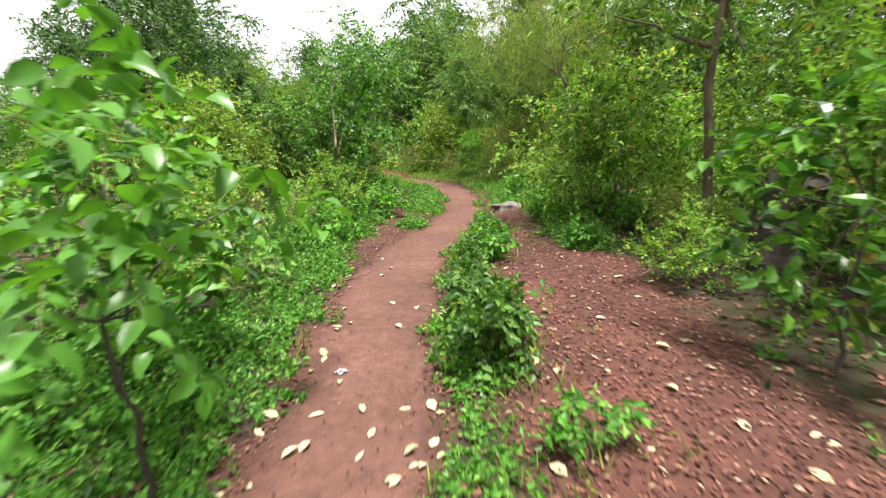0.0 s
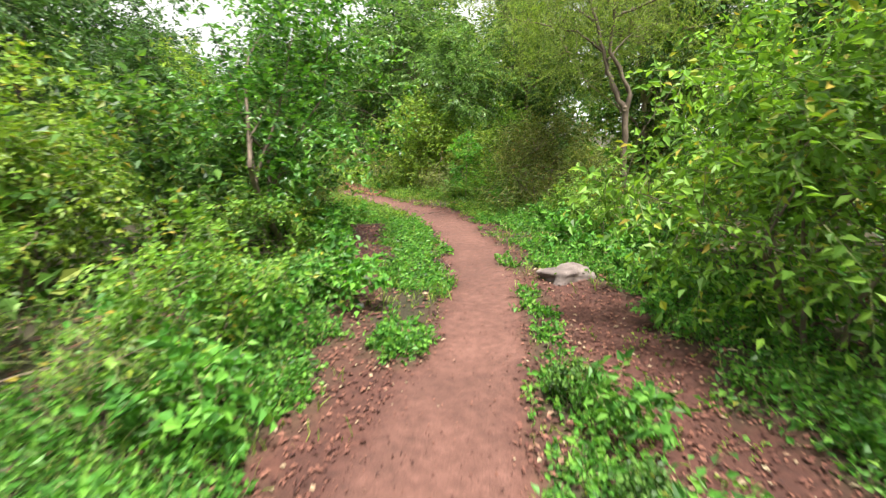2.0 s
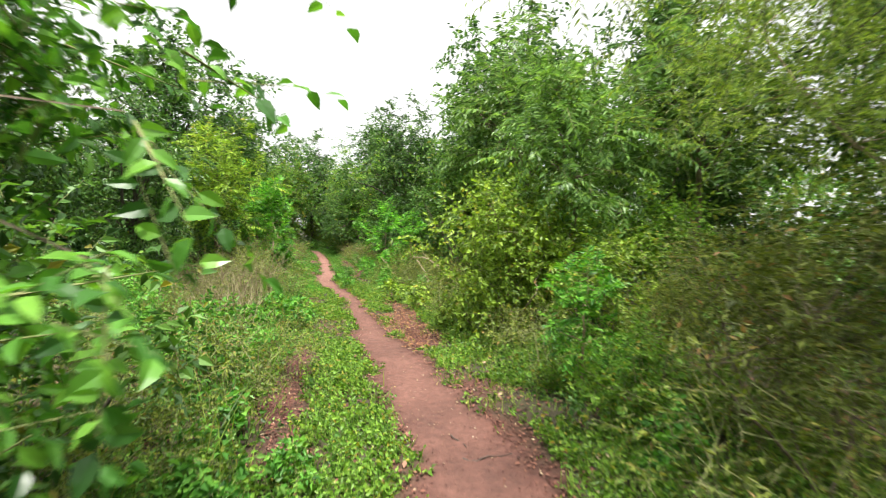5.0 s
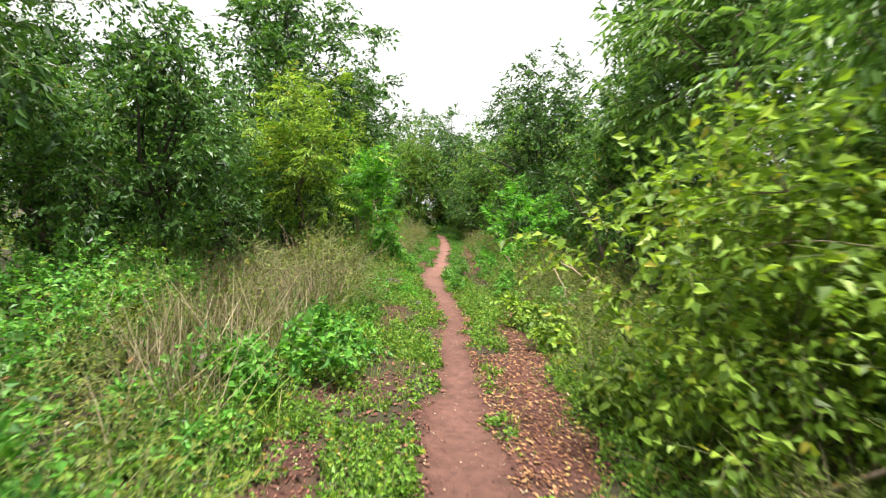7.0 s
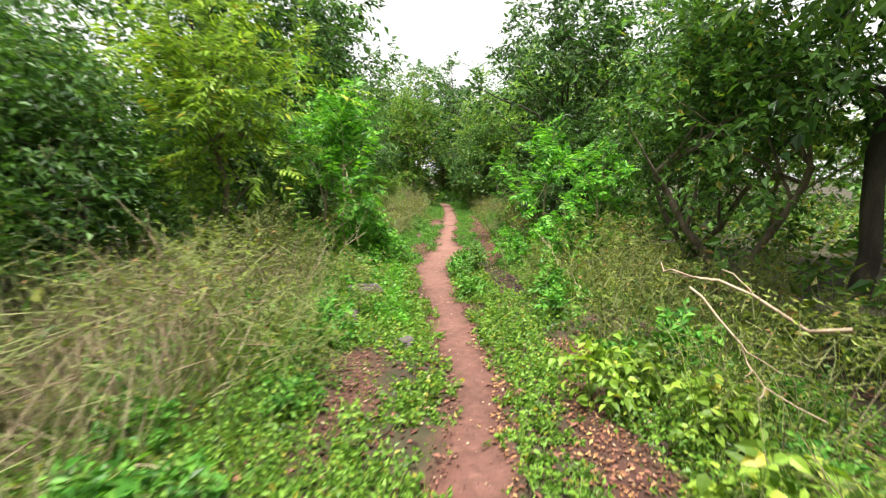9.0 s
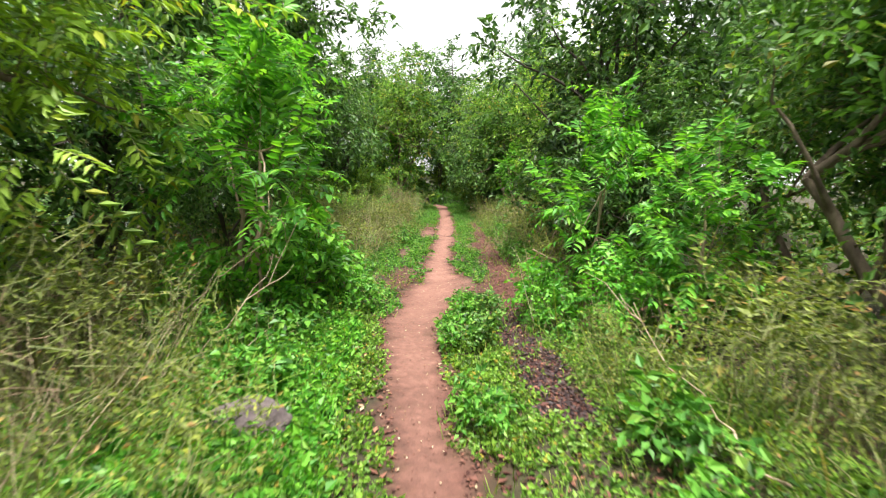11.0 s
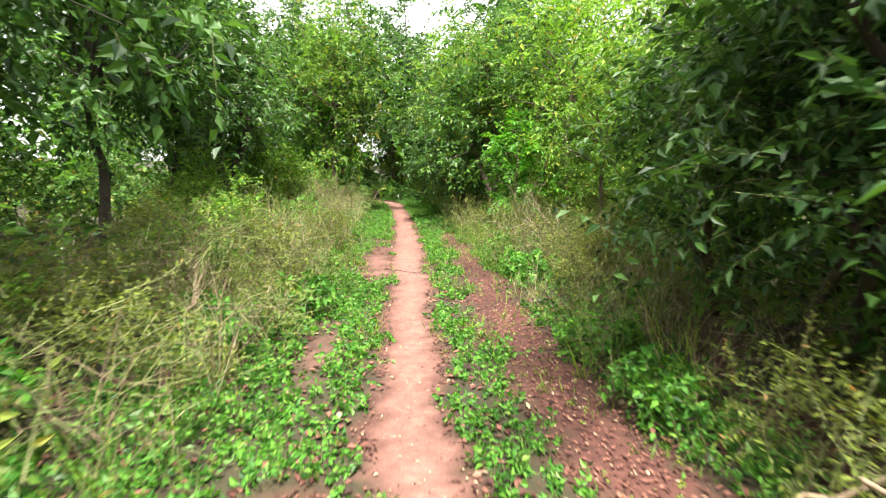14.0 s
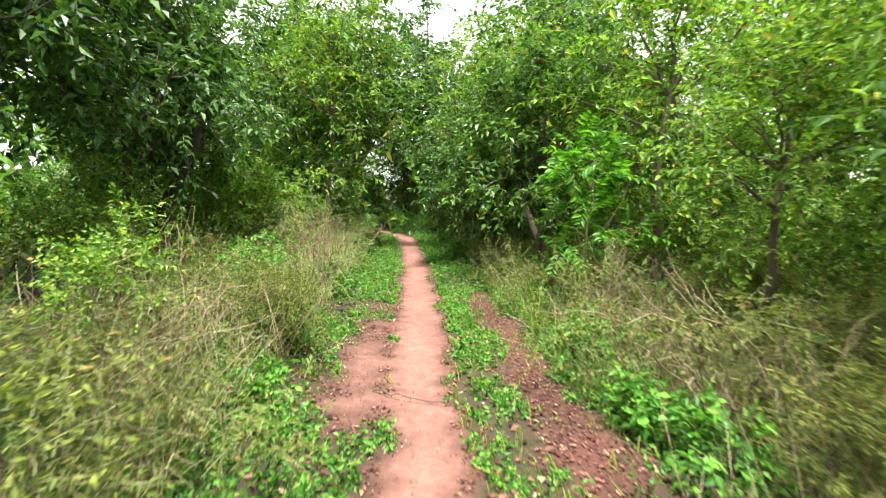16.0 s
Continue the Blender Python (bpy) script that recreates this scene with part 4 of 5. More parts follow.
grow("pinnate_tree", 2.9, 18.0, 1.1)
grow("green_tree", 6.4, 12.0, 0.9)
grow("green_tree", 6.6, 17.4, 1.0)
grow("dark_tree", 5.6, 16.0, 0.9)
grow("light_bush", -2.9, 13.5, 1.0)
grow("weed", -2.2, 12.9, 1.0)
grow("weed", -2.3, 14.1, 0.9)
grow("weed", -1.9, 11.9, 0.8)

# second stretch: the narrow path through weeds
grow("yellow_bush", -0.2, 16.3, 1.0, 30, 1.05)
grow("weed", -1.3, 18.6, 1.0)
grow("small_bush", -0.8, 19.3, 0.6)
grow("weed", -1.6, 19.6, 1.1)
grow("yellow_bush", 0.3, 18.0, 1.2)
grow("light_bush", -5.5, 15.4, 1.1)
grow("light_bush", -6.3, 16.6, 1.1)
grow("light_bush", -4.7, 14.2, 0.9)
grow("small_bush", -6.1, 16.2, 0.75)
grow("small_bush", -7.0, 17.0, 0.85)
grow("small_bush", -5.2, 15.3, 0.55)
grow("light_bush", -7.4, 16.2, 1.2)
grow("herb", -3.7, 16.4, 1.3)
grow("herb", -3.5, 15.8, 1.2)
grow("herb", -4.2, 17.0, 1.2)
grow("herb", -4.0, 15.6, 1.1)
grow("dry_brush", -5.2, 17.2, 1.1)
grow("dry_brush", -5.0, 18.3, 1.1)
grow("weed", -5.6, 18.6, 1.3)
grow("weed", -4.9, 16.6, 1.0)
grow("weed", -5.7, 20.6, 0.9)
grow("weed", -5.0, 19.1, 0.7)
grow("weed", -6.5, 21.0, 1.0)
grow("weed", -6.2, 19.3, 1.3)
grow("dry_brush", -6.4, 18.0, 1.1)
grow("dry_brush", -6.9, 20.4, 1.1)
grow("weed", -7.2, 21.3, 1.2)
grow("yellow_tree", -8.2, 21.0, 1.1, 20)
grow("vivid_sapling", -7.75, 22.9, 1.25, which=1)
grow("dark_tree", -12.6, 24.6, 1.1)
grow("dark_tree", -13.4, 18.6, 0.75)
grow("green_tree", -10.5, 19.4, 0.75)
grow("green_tree", -9.4, 17.2, 0.6)
grow("dark_bush", -9.5, 20.2, 1.1)
grow("dark_bush", -8.0, 18.0, 0.8)
grow("green_tree", -13.2, 21.2, 0.85)
grow("thicket", -9.0, 19.0, 0.95)
grow("thicket", -10.2, 22.4, 1.1)
grow("thicket", -10.4, 17.3, 1.0)
grow("thicket", -10.6, 24.9, 0.9)
grow("vivid_sapling", -4.85, 25.2, 1.05, 70, which=1)
grow("vivid_sapling", -3.75, 24.6, 0.95, which=0)
grow("weed", -2.3, 21.2, 1.0)
grow("weed", -2.0, 20.2, 0.9)
grow("weed", -2.9, 22.0, 1.0)
grow("weed", -3.4, 22.9, 1.3)
grow("weed", -3.0, 23.2, 1.2)
grow("weed", -1.6, 21.8, 1.1)
grow("yellow_seedling", -2.85, 19.7, 1.0)
grow("yellow_seedling", -2.5, 19.9, 1.0)
grow("yellow_seedling", -2.15, 19.5, 0.9)
grow("yellow_seedling", -1.95, 18.6, 1.1)
grow("yellow_seedling", -1.0, 17.0, 1.0)
grow("yellow_seedling", -0.7, 16.9, 0.9)
grow("light_tree", -5.6, 32.6, 0.95)
grow("green_tree", -2.2, 26.6, 0.75)
grow("feather_tree", -1.2, 27.6, 0.75, 160)
grow("dark_tree", -2.6, 31.8, 0.8)

# third stretch: under the trees
grow("vivid_tree", -8.5, 23.4, 1.0, 20)
grow("dark_tree", -12.0, 27.2, 0.85)
grow("broad_bush", -7.8, 23.65, 1.0)
grow("broad_bush", -8.5, 24.5, 1.1)
grow("broad_bush", -7.6, 23.1, 0.75)
grow("broad_bush", -8.0, 24.2, 0.8)
grow("broad_bush", -5.35, 24.9, 0.7)
grow("path_bush", -5.75, 24.2, 0.8)
grow("path_bush", -5.5, 23.6, 0.7)
grow("broad_bush", -8.2, 22.5, 0.85)
grow("broad_bush", -7.3, 24.0, 0.5)
grow("herb", -6.6, 21.9, 1.0)
grow("herb", -7.1, 22.4, 1.1)
grow("weed", -7.3, 20.9, 1.5)
grow("herb", -5.05, 22.3, 0.8)
grow("herb", -5.75, 23.6, 0.8)
grow("herb", -6.1, 24.3, 0.8)
grow("broad_bush", -5.0, 24.4, 0.55)
grow("broad_bush", -4.4, 24.3, 0.8)
grow("broad_bush", -4.2, 25.0, 1.0)
grow("dry_brush", -9.2, 26.3, 0.9)
grow("dry_brush", -9.6, 27.4, 0.9)
grow("weed", -8.9, 25.3, 1.2)
grow("dry_brush", -10.6, 28.0, 1.1)
grow("weed", -10.2, 27.0, 1.1)
grow("weed", -10.7, 29.2, 1.1)
grow("dry_brush", -11.9, 30.4, 1.0)
grow("weed", -12.2, 31.5, 1.1)
grow("dry_brush", -12.6, 33.3, 1.1)
grow("dry_brush", -14.3, 35.0, 1.2)
grow("thicket", -5.6, 29.0, 1.0, 40)
grow("thicket", -5.9, 31.2, 1.05, 100)
grow("dark_tree", -5.2, 28.6, 0.8, 100)
grow("dark_bush", -4.4, 30.6, 1.0)
grow("thicket", -4.7, 27.3, 0.9)
grow("weed", -7.9, 31.9, 1.2)
grow("weed", -7.3, 33.0, 1.3)
grow("dry_brush", -8.6, 32.9, 1.0)
grow("weed", -8.9, 32.4, 0.9)
grow("dry_brush", -8.9, 34.8, 1.1, label="upright bundle of dry broken stems")
grow("vivid_sapling", -9.3, 35.3, 1.2, which=0)
grow("weed", -9.6, 36.6, 1.2)
grow("stemmed_tree", -13.7, 42.9, 1.0, 20)
grow("dark_tree", -11.0, 42.8, 0.9, 220)
grow("green_tree", -10.4, 37.6, 0.95)
grow("green_tree", -14.6, 46.4, 0.75)
grow("green_tree", -16.6, 38.9, 1.2)
grow("green_tree", -18.4, 36.2, 1.1)
grow("vivid_sapling", -16.4, 38.6, 1.5, which=1)
grow("dark_tree", -17.0, 29.4, 0.85)
grow("dark_tree", -17.0, 33.2, 0.75)
grow("dry_brush", -10.6, 29.6, 0.8)
grow("dry_brush", -11.2, 30.2, 0.9)
grow("dry_brush", -11.3, 28.6, 1.0)
grow("dry_brush", -13.2, 34.4, 1.1)
grow("dry_brush", -7.6, 31.6, 0.8)
grow("green_tree", -6.6, 37.8, 0.8)
grow("dark_tree", -4.2, 40.2, 0.8)
grow("light_tree", -8.6, 40.2, 0.9)
grow("light_tree", -7.3, 33.6, 0.62)
grow("thicket", -11.7, 39.0, 1.15)
grow("light_tree", -15.9, 37.9, 1.0, 30)
grow("tall_tree", -6.3, 40.3, 0.9, 200)
grow("stemmed_tree", -15.9, 33.5, 1.05, 70)
grow("light_tree", -8.2, 36.4, 1.0)
grow("weed", -9.9, 28.2, 0.9)
grow("weed", -10.4, 29.9, 0.9)
grow("weed", -11.0, 29.4, 1.1)
grow("weed", -9.6, 26.9, 0.9)
grow("small_bush", -11.9, 29.0, 0.9)
grow("small_bush", -12.9, 31.0, 1.0)
grow("small_bush", -10.9, 26.3, 0.9)
grow("light_bush", -13.4, 33.0, 1.0)
grow("olive_bush", -13.0, 29.6, 0.6)
grow("olive_bush", -7.0, 32.4, 0.6)
grow("olive_bush", -7.6, 34.2, 0.65)
grow("dark_tree", -15.2, 30.4, 0.8, 50)
grow("light_tree", -12.0, 39.8, 1.0, 120)
grow("dark_tree", -18.4, 47.0, 1.2)
grow("dark_tree", -12.6, 47.2, 1.3)
grow("thicket", -19.2, 49.0, 1.2)
grow("thicket", -17.6, 49.6, 1.1)
grow("green_tree", -11.8, 46.4, 1.2)
grow("dark_tree", -20.5, 42.5, 1.0)
grow("green_tree", -10.6, 44.6, 1.2)
grow("green_tree", -16.2, 48.4, 1.35)
grow("big_bush", -15.9, 35.7, 1.1)
grow("big_bush", -17.3, 36.9, 1.25)
grow("big_bush", -16.8, 34.6, 1.1)
grow("yellow_bush", -18.4, 38.4, 1.2)
grow("big_bush", -15.2, 32.2, 0.8)
grow("big_bush", -8.7, 38.8, 1.15)
grow("big_bush", -7.5, 36.6, 1.1)
grow("yellow_bush", -9.9, 40.6, 1.1)
grow("big_bush", -6.2, 35.2, 1.1)
grow("light_bush", -17.8, 45.6, 1.0)
grow("light_bush", -18.6, 44.0, 0.8)
grow("dry_brush", -6.6, 29.8, 0.9)
grow("dry_brush", -6.2, 30.6, 1.0)
grow("dry_brush", -7.3, 31.7, 1.0)
grow("dry_brush", -8.1, 33.2, 1.0)
grow("dry_brush", -5.9, 28.6, 0.8)
grow("dry_brush", -7.9, 32.4, 0.8)
grow("dry_brush", -11.4, 27.6, 1.0)
grow("dry_brush", -12.0, 29.3, 1.1)
grow("dry_brush", -12.8, 31.6, 1.1)
grow("dry_brush", -13.9, 35.4, 1.2)
grow("dry_brush", -14.6, 35.8, 1.1)
grow("olive_bush", -7.4, 31.0, 0.5)
grow("olive_bush", -11.5, 31.6, 0.5)

# bushes that close the view where the path bends away
for i, (x, y, s) in enumerate([(-12.6, 46.6, 1.0), (-14.4, 47.4, 1.1), (-16.4, 46.6, 0.9), (-18.2, 47.6, 1.2), (-20.4, 47.2, 1.1), (-22.4, 48.6, 1.2), (-10.4, 46.0, 1.1), (-15.4, 49.4, 1.4)]):
    grow(("yellow_bush", "dark_bush", "big_bush")[i % 3], x, y, s)
for i, (x, y, s) in enumerate([(-15.0, 45.2, 0.9), (-16.9, 45.4, 0.8), (-13.3, 44.2, 0.9), (-13.2, 42.3, 0.7)]):
    grow("light_bush", x, y, s)

# forest fill on both sides, thinning away from the trail
CAMLINE = np.array([r[1][:2] for r in PATH])


def fill(kind, seed, n, near, far, y0, y1, lo, hi, gap, side=0, clear=()):
    rng = np.random.default_rng(seed)
    done = 0
    for _ in range(n * 12):
        if done == n:
            break
        y = y0 + (y1 - y0) * rng.random()
        cx = np.interp(y, [t[1] for t in TRAIL], [t[0] for t in TRAIL])
        sgn = side or (1 if rng.random() < 0.5 else -1)
        x = cx + sgn * (near + (far - near) * rng.random() ** 1.2) * 1.12
        q = np.array([[x, y]])
        d, w, _ = trail_gap(q)
        trod, bare, _, _ = covers(q)
        if d[0] < near or bare[0] > 0.25 or any((x - a) ** 2 + (y - b) ** 2 < gap * gap for a, b, _ in PLACED):
            continue
        if clear and sgn < 0 and clear[0] < y < clear[1] and d[0] < clear[2]:
            continue
        if np.min(np.hypot(*(CAMLINE - q).T)) < near:
            continue
        grow(kind, round(float(x), 2), round(float(y), 2), lo + (hi - lo) * rng.random(), rng.random() * 360)
        done += 1


fill("dark_bush", 301, 26, 2.9, 10.0, 3, 46, 0.7, 1.1, 1.5)
fill("big_bush", 302, 6, 2.9, 6.0, -4, 13, 0.8, 1.1, 1.5)
fill("weed", 303, 82, 1.25, 3.6, 11, 42, 0.6, 1.1, 0.55)
fill("dry_brush", 304, 16, 1.5, 3.6, 13, 42, 0.6, 1.0, 0.6)
fill("herb", 305, 110, 1.0, 2.6, -1, 26, 0.6, 1.2, 0.35)
fill("herb", 306, 60, 1.1, 2.4, 26, 44, 0.6, 1.2, 0.35)
fill("small_bush", 307, 16, 1.9, 3.4, -2, 12, 0.6, 0.9, 0.9)
fill("green_tree", 308, 7, 5.0, 11.0, 6, 56, 0.7, 1.1, 2.2, clear=(23, 38, 9))
fill("dark_tree", 309, 8, 6.5, 13.0, 6, 58, 0.7, 1.1, 2.6, clear=(23, 38, 11))
fill("light_tree", 310, 4, 5.5, 12.0, 6, 54, 0.8, 1.1, 2.4, clear=(23, 38, 9))
for kinds in KIND.values():
    for proto in kinds:
        discard(proto)


# far woods that close the view
def far_woods(name, seed, ring, count):
    rng = np.random.default_rng(seed)
    a = rng.random(count) * 2 * np.pi
    rad = ring * (0.85 + 0.5 * rng.random(count))
    p = np.stack([-6 + rad * np.cos(a), 22 + rad * np.sin(a) * 1.25], 1)
    hump = 1.75 + 0.5 * ripple(np.stack([a * 9, a * 5], 1), 1.0, seed)
    c = np.column_stack([p, rng.random(count) ** 0.8 * 3.5 * hump])
    sh = Shape()
    way = unit(rng.standard_normal((count, 3)) + np.array([0, 0, 0.3]))
    sprays(sh, c, way, 0.8 + 0.8 * rng.random(count), rng, 7, 0.52, 0.5, 55, 0.4, radius=0.01)
    ob = new(name, sh.mesh(name, [LEAF["mid"], DARK_BARK]))
    return tagged(ob, "distant green wall of forest foliage", "woods", kind="stuff")


far_woods("far_woods", 401, 25, 7500)


# ---------------------------------------------------------------- stones, stump, dead wood
def stone(name, label, x, y, w, d, h, mat, seed, turn=0, tilt=0):
    rng = np.random.default_rng(seed)
    bm = bmesh.new()
    bmesh.ops.create_icosphere(bm, subdivisions=4, radius=1)
    for v in bm.verts:
        u = v.co.copy()
        k = 1 + 0.34 * noise.noise(u * 1.3 + Vector((seed, 0, 0))) + 0.07 * noise.noise(u * 4 + Vector((0, seed, 0)))
        v.co = Vector((max(-0.8, min(0.8, u.x)) * w, max(-0.78, min(0.78, u.y)) * d, max(-0.5, min(0.8, u.z)) * h)) * k
    me = bpy.data.meshes.new(name)
    bm.to_mesh(me)
    bm.free()
    me.materials.append(mat)
    me.polygons.foreach_set("use_smooth", np.full(len(me.polygons), True))
    ob = new(name, me)
    ob.matrix_world = pose(x, y, ground_z(x, y) + 0.12 * h, tilt, 0, turn)
    return tagged(ob, label, "rock")


stone("rock", "pale pinkish grey boulder half sunk at the path edge", 1.18, 8.6, 0.31, 0.2, 0.12, STONE, 3, 20)
stone("rock", "tan weathered stone half hidden in herbs", -2.05, 3.6, 0.3, 0.18, 0.22, STONE, 4, 50)
stone("rock", "grey stone lying among green herbs", -4.3, 15.85, 0.26, 0.18, 0.22, STONE, 5, 60)
stone("rock", "flat violet-grey stone among low herbs", -5.75, 20.5, 0.25, 0.17, 0.14, SLATE, 7, 30)
stone("rock", "small violet-grey stone beside the trail", -4.72, 20.15, 0.14, 0.11, 0.1, SLATE, 9, 110)
stone("rock", "grey-brown wedge-shaped stone at the trail edge", -6.2, 21.5, 0.3, 0.2, 0.22, SLATE, 11, 15, 8)


def stump(name, label, x, y, h, r, mat, seed):
    """A broken, rotting trunk with a jagged top and flaking bark."""
    rng = np.random.default_rng(seed)
    root = tagged(new(name), label, "stump")
    root.location = (x, y, ground_z(x, y) - 0.04)
    sh = Shape()
    sides, rings = 18, 12
    k = np.arange(sides) * 2 * np.pi / sides
    crest = h * (0.72 + 0.28 * rng.random(sides))
    v = []
    for i in range(rings):
        u = i / (rings - 1)
        rr = r * (1 + 0.55 * (1 - u) ** 5 + 0.10 * rng.standard_normal(sides) + 0.12 * np.sin(3 * k + 5 * u))
        v.append(np.stack([rr * np.cos(k) + 0.1 * u * h, rr * np.sin(k), np.minimum(u * h, crest)], 1))
    v = np.concatenate(v)
    i, j = np.meshgrid(np.arange(rings - 1), np.arange(sides), indexing="ij")
    q = np.stack([i * sides + j, i * sides + (j + 1) % sides, (i + 1) * sides + (j + 1) % sides, (i + 1) * sides + j], -1).reshape(-1, 4)
    sh.add(v, q)
    top = np.vstack([v[-sides:], [[0.1 * h, 0, h * 0.62]]])
    sh.add(top, [(s, (s + 1) % sides, sides) for s in range(sides)])
    part("wood", sh, [mat], root)
    for n in range(9):
        a = rng.random() * 6.28
        b = np.array([1.1 * r * np.cos(a), 1.1 * r * np.sin(a), h * (0.15 + 0.6 * rng.random())])
        sl = Shape()
        tube(sl, crooked(b, b + np.array([0.05 * np.cos(a), 0.05 * np.sin(a), 0.1 + 0.2 * rng.random()]), rng, 4, 0.1), 0.018, 0.004, 5, 0, rng)
        part("bark_flake", sl, [mat], root)
    return root


def scrap(name, label, x, y, size, seed):
    """A crumpled piece of thin plastic."""
    rng = np.random.default_rng(seed)
    n = 9
    gx, gy = np.meshgrid(np.linspace(-1, 1, n), np.linspace(-0.7, 0.7, n))
    z = 0.22 * np.abs(rng.standard_normal((n, n))) + 0.25 * np.sin(2.5 * gx + seed) ** 2
    v = np.stack([gx + 0.1 * rng.standard_normal((n, n)), gy + 0.1 * rng.standard_normal((n, n)), z], -1).reshape(-1, 3) * size
    i, j = np.meshgrid(np.arange(n - 1), np.arange(n - 1), indexing="ij")
    q = np.stack([i * n + j, i * n + j + 1, (i + 1) * n + j + 1, (i + 1) * n + j], -1).reshape(-1, 4)
    sh = Shape()
    sh.add(v, q)
    ob = new(name, sh.mesh(name, [SCRAP]))
    ob.matrix_world = pose(x, y, ground_z(x, y) + 0.002, 0, 0, 50 * seed)
    return tagged(ob, label, "litter")


scrap("plastic_scrap", "crumpled whitish plastic scrap on the path", -0.6, 2.8, 0.042, 1)
scrap("plastic_scrap", "crumpled white plastic scrap on leaf litter", -0.83, 7.95, 0.04, 2)
stump("tree_stump", "broken rotting tree stump with flaking reddish wood", -4.72, 25.1, 0.9, 0.11, ROTTEN, 21)
stump("tree_stump", "thick dark trunk stump among bushes", 3.2, 4.5, 1.1, 0.26, DARK_BARK, 23)
stump("tree_stump", "dark burnt-looking stump in dense shrubs", -5.9, 29.1, 0.6, 0.14, DARK_BARK, 25)


def stick(name, label, a, b, r, mat, seed, forks=2, amp=0.1):
    """A fallen or leaning branch with a few side twigs."""
    rng = np.random.default_rng(seed)
    a, b = np.array(a, float), np.array(b, float)
    a[2] += ground_z(a[0], a[1])
    b[2] += ground_z(b[0], b[1])
    root = tagged(new(name), label, "branch")
    root.location = a
    line = crooked(a, b, rng, 9, amp) - a
    sh = Shape()
    tube(sh, line, r, r * 0.35, 6, 0, rng)
    part("stick", sh, [mat], root, smooth=True)
    for f in range(forks):
        i = int(rng.integers(3, 8))
        e = line[i] + (rng.standard_normal(3) * np.array([1, 1, 0.4]) * 0.5 + unit(line[-1] - line[0])) * np.linalg.norm(line[-1]) * 0.22
        e[2] = max(e[2], line[i][2] - 0.02)
        sl = Shape()
        tube(sl, crooked(line[i], e, rng, 5, 0.12), r * 0.5, r * 0.2, 5, 0, rng)
        part("twig", sl, [mat], root, smooth=True)
    return root


stick("fallen_twig", "thin dark twig lying across the path", (-10.45, 31.5, 0.012), (-9.75, 31.62, 0.014), 0.007, DARK_BARK, 41, 1)
stick("fallen_twig", "short dark twig on the red path", (-0.2, 12.85, 0.012), (0.15, 12.95, 0.012), 0.009, DARK_BARK, 42, 0)
stick("fallen_twig", "short dark twig on the red path", (-0.35, 13.2, 0.012), (-0.2, 13.02, 0.012), 0.007, DARK_BARK, 43, 0)
stick("fallen_twig", "thin dry twig on the soil", (-0.95, 4.6, 0.012), (-0.7, 4.95, 0.012), 0.007, BARK, 44, 1)
for i, (a, b, r) in enumerate([((-6.0, 26.7, 0.15), (-4.7, 26.2, 0.75), 0.014), ((-6.1, 27.0, 0.5), (-4.6, 26.0, 0.45), 0.012), ((-6.3, 27.1, 0.2), (-5.6, 26.8, 1.15), 0.012),
                              ((-5.8, 26.6, 0.1), (-5.3, 26.3, 1.2), 0.009), ((-5.2, 26.2, 0.1), (-5.0, 26.4, 1.75), 0.008), ((-5.9, 26.3, 0.1), (-4.8, 26.6, 0.3), 0.016),
                              ((-6.2, 26.8, 0.05), (-5.0, 25.9, 0.25), 0.014), ((-5.7, 27.2, 0.1), (-4.9, 26.5, 0.9), 0.01), ((-5.5, 26.0, 0.05), (-4.6, 25.9, 0.5), 0.011)]):
    stick("dead_branch", "dry bare branch in a pile beside the trail", a, b, r, DRY_WOOD, 50 + i, 3, 0.16)
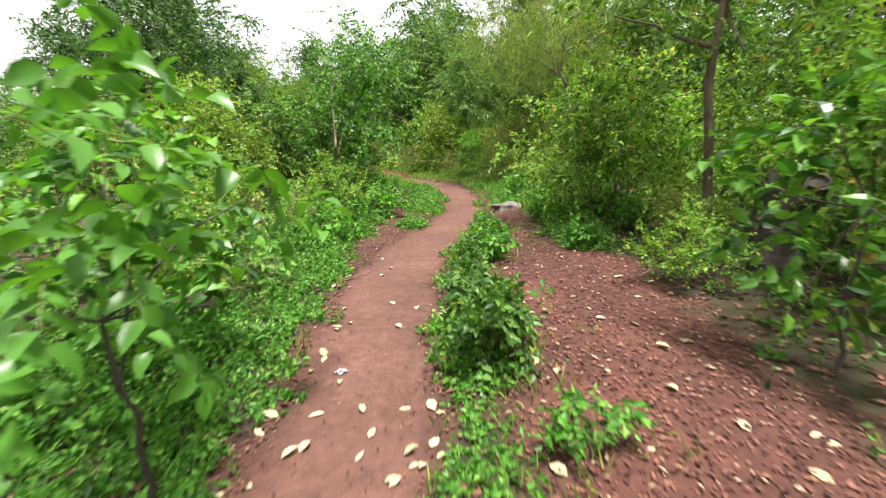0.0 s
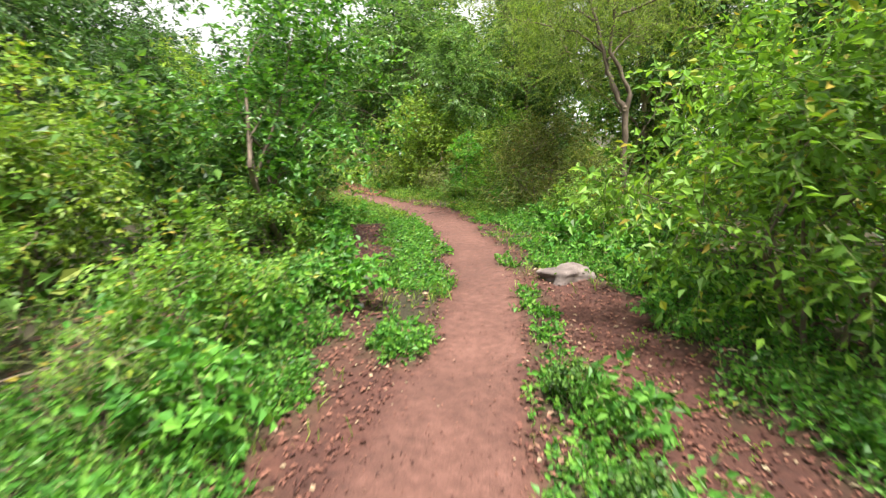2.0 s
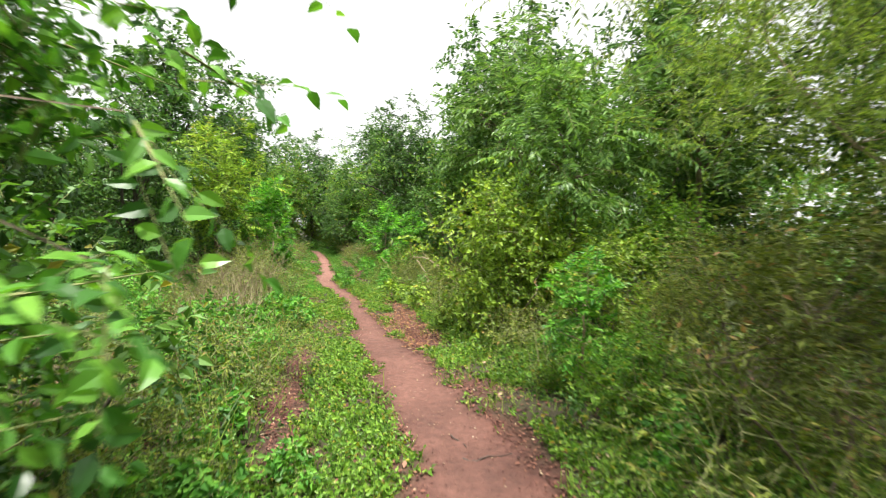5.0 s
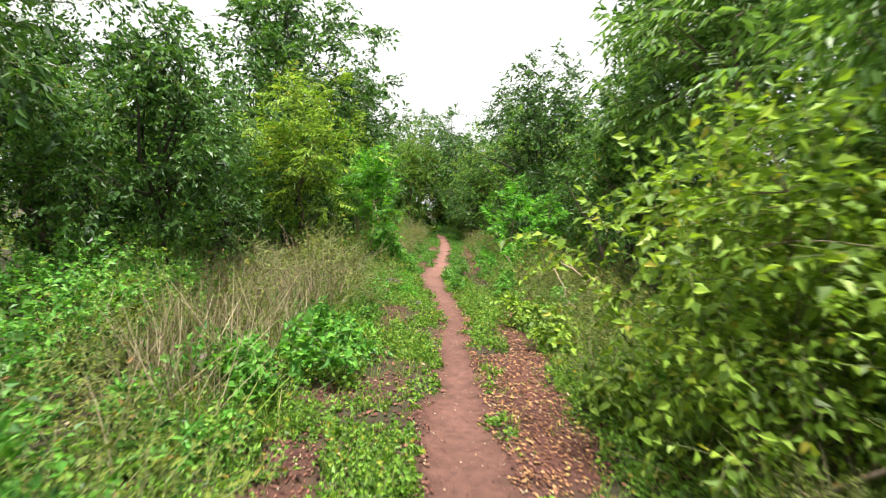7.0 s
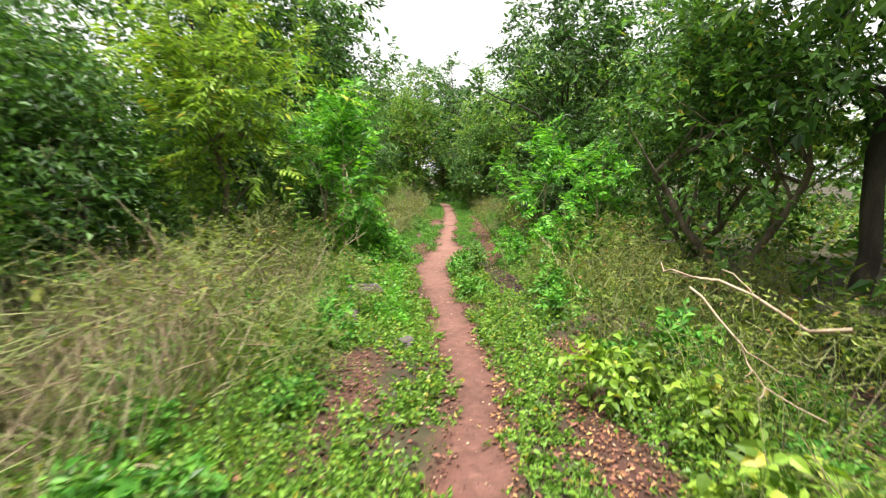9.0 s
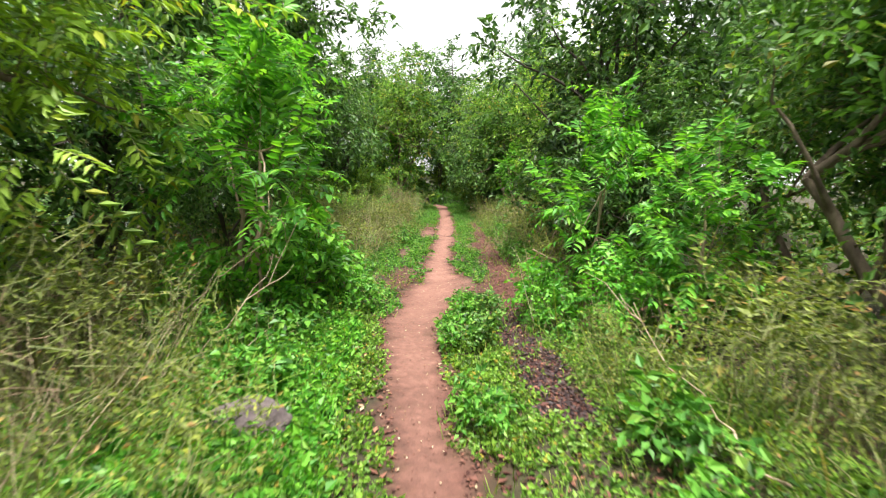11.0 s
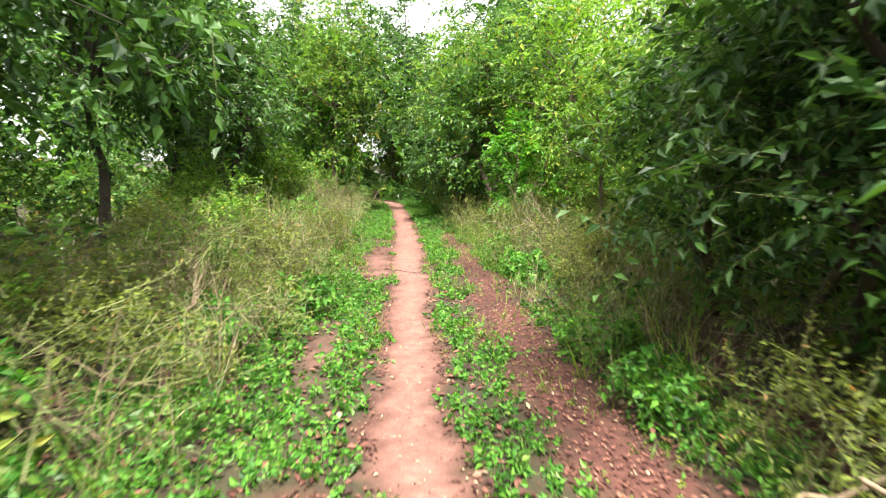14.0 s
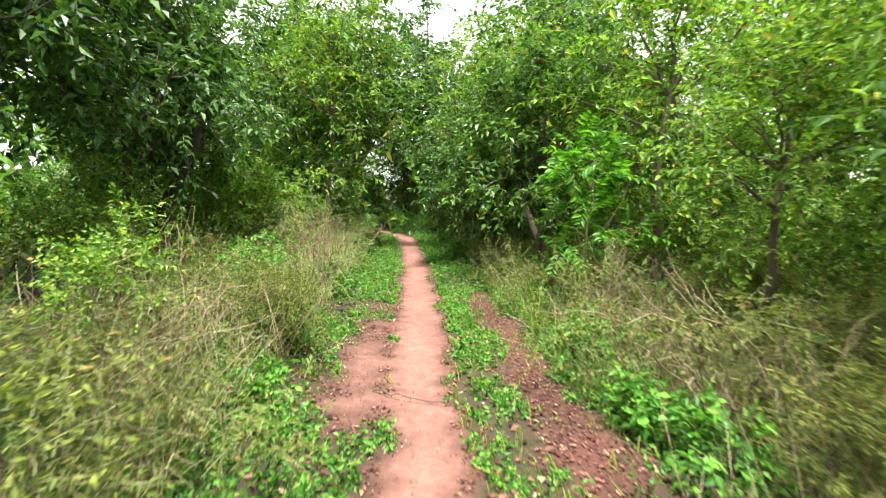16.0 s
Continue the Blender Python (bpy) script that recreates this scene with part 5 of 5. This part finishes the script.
for i, (a, b, r) in enumerate([((-1.6, 19.2, 0.9), (-2.5, 20.2, 1.0), 0.018), ((-2.3, 19.7, 0.95), (-1.7, 19.0, 0.5), 0.012), ((-3.3, 22.3, 0.1), (-4.2, 23.3, 0.7), 0.012),
                              ((-7.6, 22.0, 0.1), (-6.9, 22.6, 1.2), 0.012), ((-8.0, 22.2, 0.2), (-7.2, 22.5, 1.0), 0.01), ((-6.0, 19.3, 0.05), (-5.3, 18.1, 1.2), 0.02),
                              ((-6.3, 19.2, 0.1), (-6.5, 18.6, 1.4), 0.012), ((-0.3, 18.4, 0.1), (0.25, 18.9, 1.3), 0.02), ((-7.6, 32.6, 0.1), (-8.4, 31.6, 0.9), 0.012),
                              ((-7.2, 31.8, 0.1), (-8.3, 32.4, 1.0), 0.01), ((-7.9, 33.5, 0.1), (-8.7, 32.0, 0.8), 0.01), ((-12.4, 30.4, 0.3), (-11.2, 30.9, 0.6), 0.012),
                              ((-11.9, 29.9, 0.1), (-11.4, 31.1, 0.8), 0.01), ((-2.7, 6.4, 0.25), (-1.8, 6.5, 0.35), 0.014), ((-2.4, 4.6, 0.3), (-1.6, 5.4, 0.5), 0.012),
                              ((-9.7, 36.5, 0.1), (-8.4, 37.2, 4.6), 0.04), ((-9.4, 36.9, 1.2), (-9.7, 36.9, 3.2), 0.02)]):
    stick("dead_branch", "bare grey-tan branch sticking out of the undergrowth", a, b, r * 0.8, PALE_BARK if a[1] > 10 else BARK, 70 + i, 3, 0.12)


# upright bundles of dry stems
def stem_bundle(x, y, count, h, spread, seed):
    rng = np.random.default_rng(seed)
    for k in range(count):
        a = (x + 0.12 * rng.standard_normal(), y + 0.12 * rng.standard_normal(), -0.02)
        e = (a[0] + spread * rng.standard_normal(), a[1] + spread * rng.standard_normal(), h * (0.6 + 0.5 * rng.random()))
        ob = stick("broken_branch", "dry broken tan stem standing among weeds", a, e, 0.006 + 0.006 * rng.random(), DRY_WOOD, seed * 50 + k, 2, 0.08)
        tagged(ob, group="dry standing stems")


stem_bundle(-8.85, 34.8, 14, 1.25, 0.16, 7)
stem_bundle(-13.6, 35.2, 12, 1.2, 0.35, 8)
stem_bundle(-14.2, 35.8, 8, 1.1, 0.4, 9)
stem_bundle(-5.4, 18.0, 8, 1.1, 0.3, 10)
stem_bundle(-6.0, 18.7, 8, 1.2, 0.35, 11)
stem_bundle(-6.35, 28.6, 7, 0.6, 0.25, 12)
stem_bundle(-5.3, 25.6, 8, 0.7, 0.2, 13)
stem_bundle(-7.9, 32.2, 7, 1.0, 0.45, 14)
stem_bundle(-12.0, 30.6, 8, 0.9, 0.5, 15)
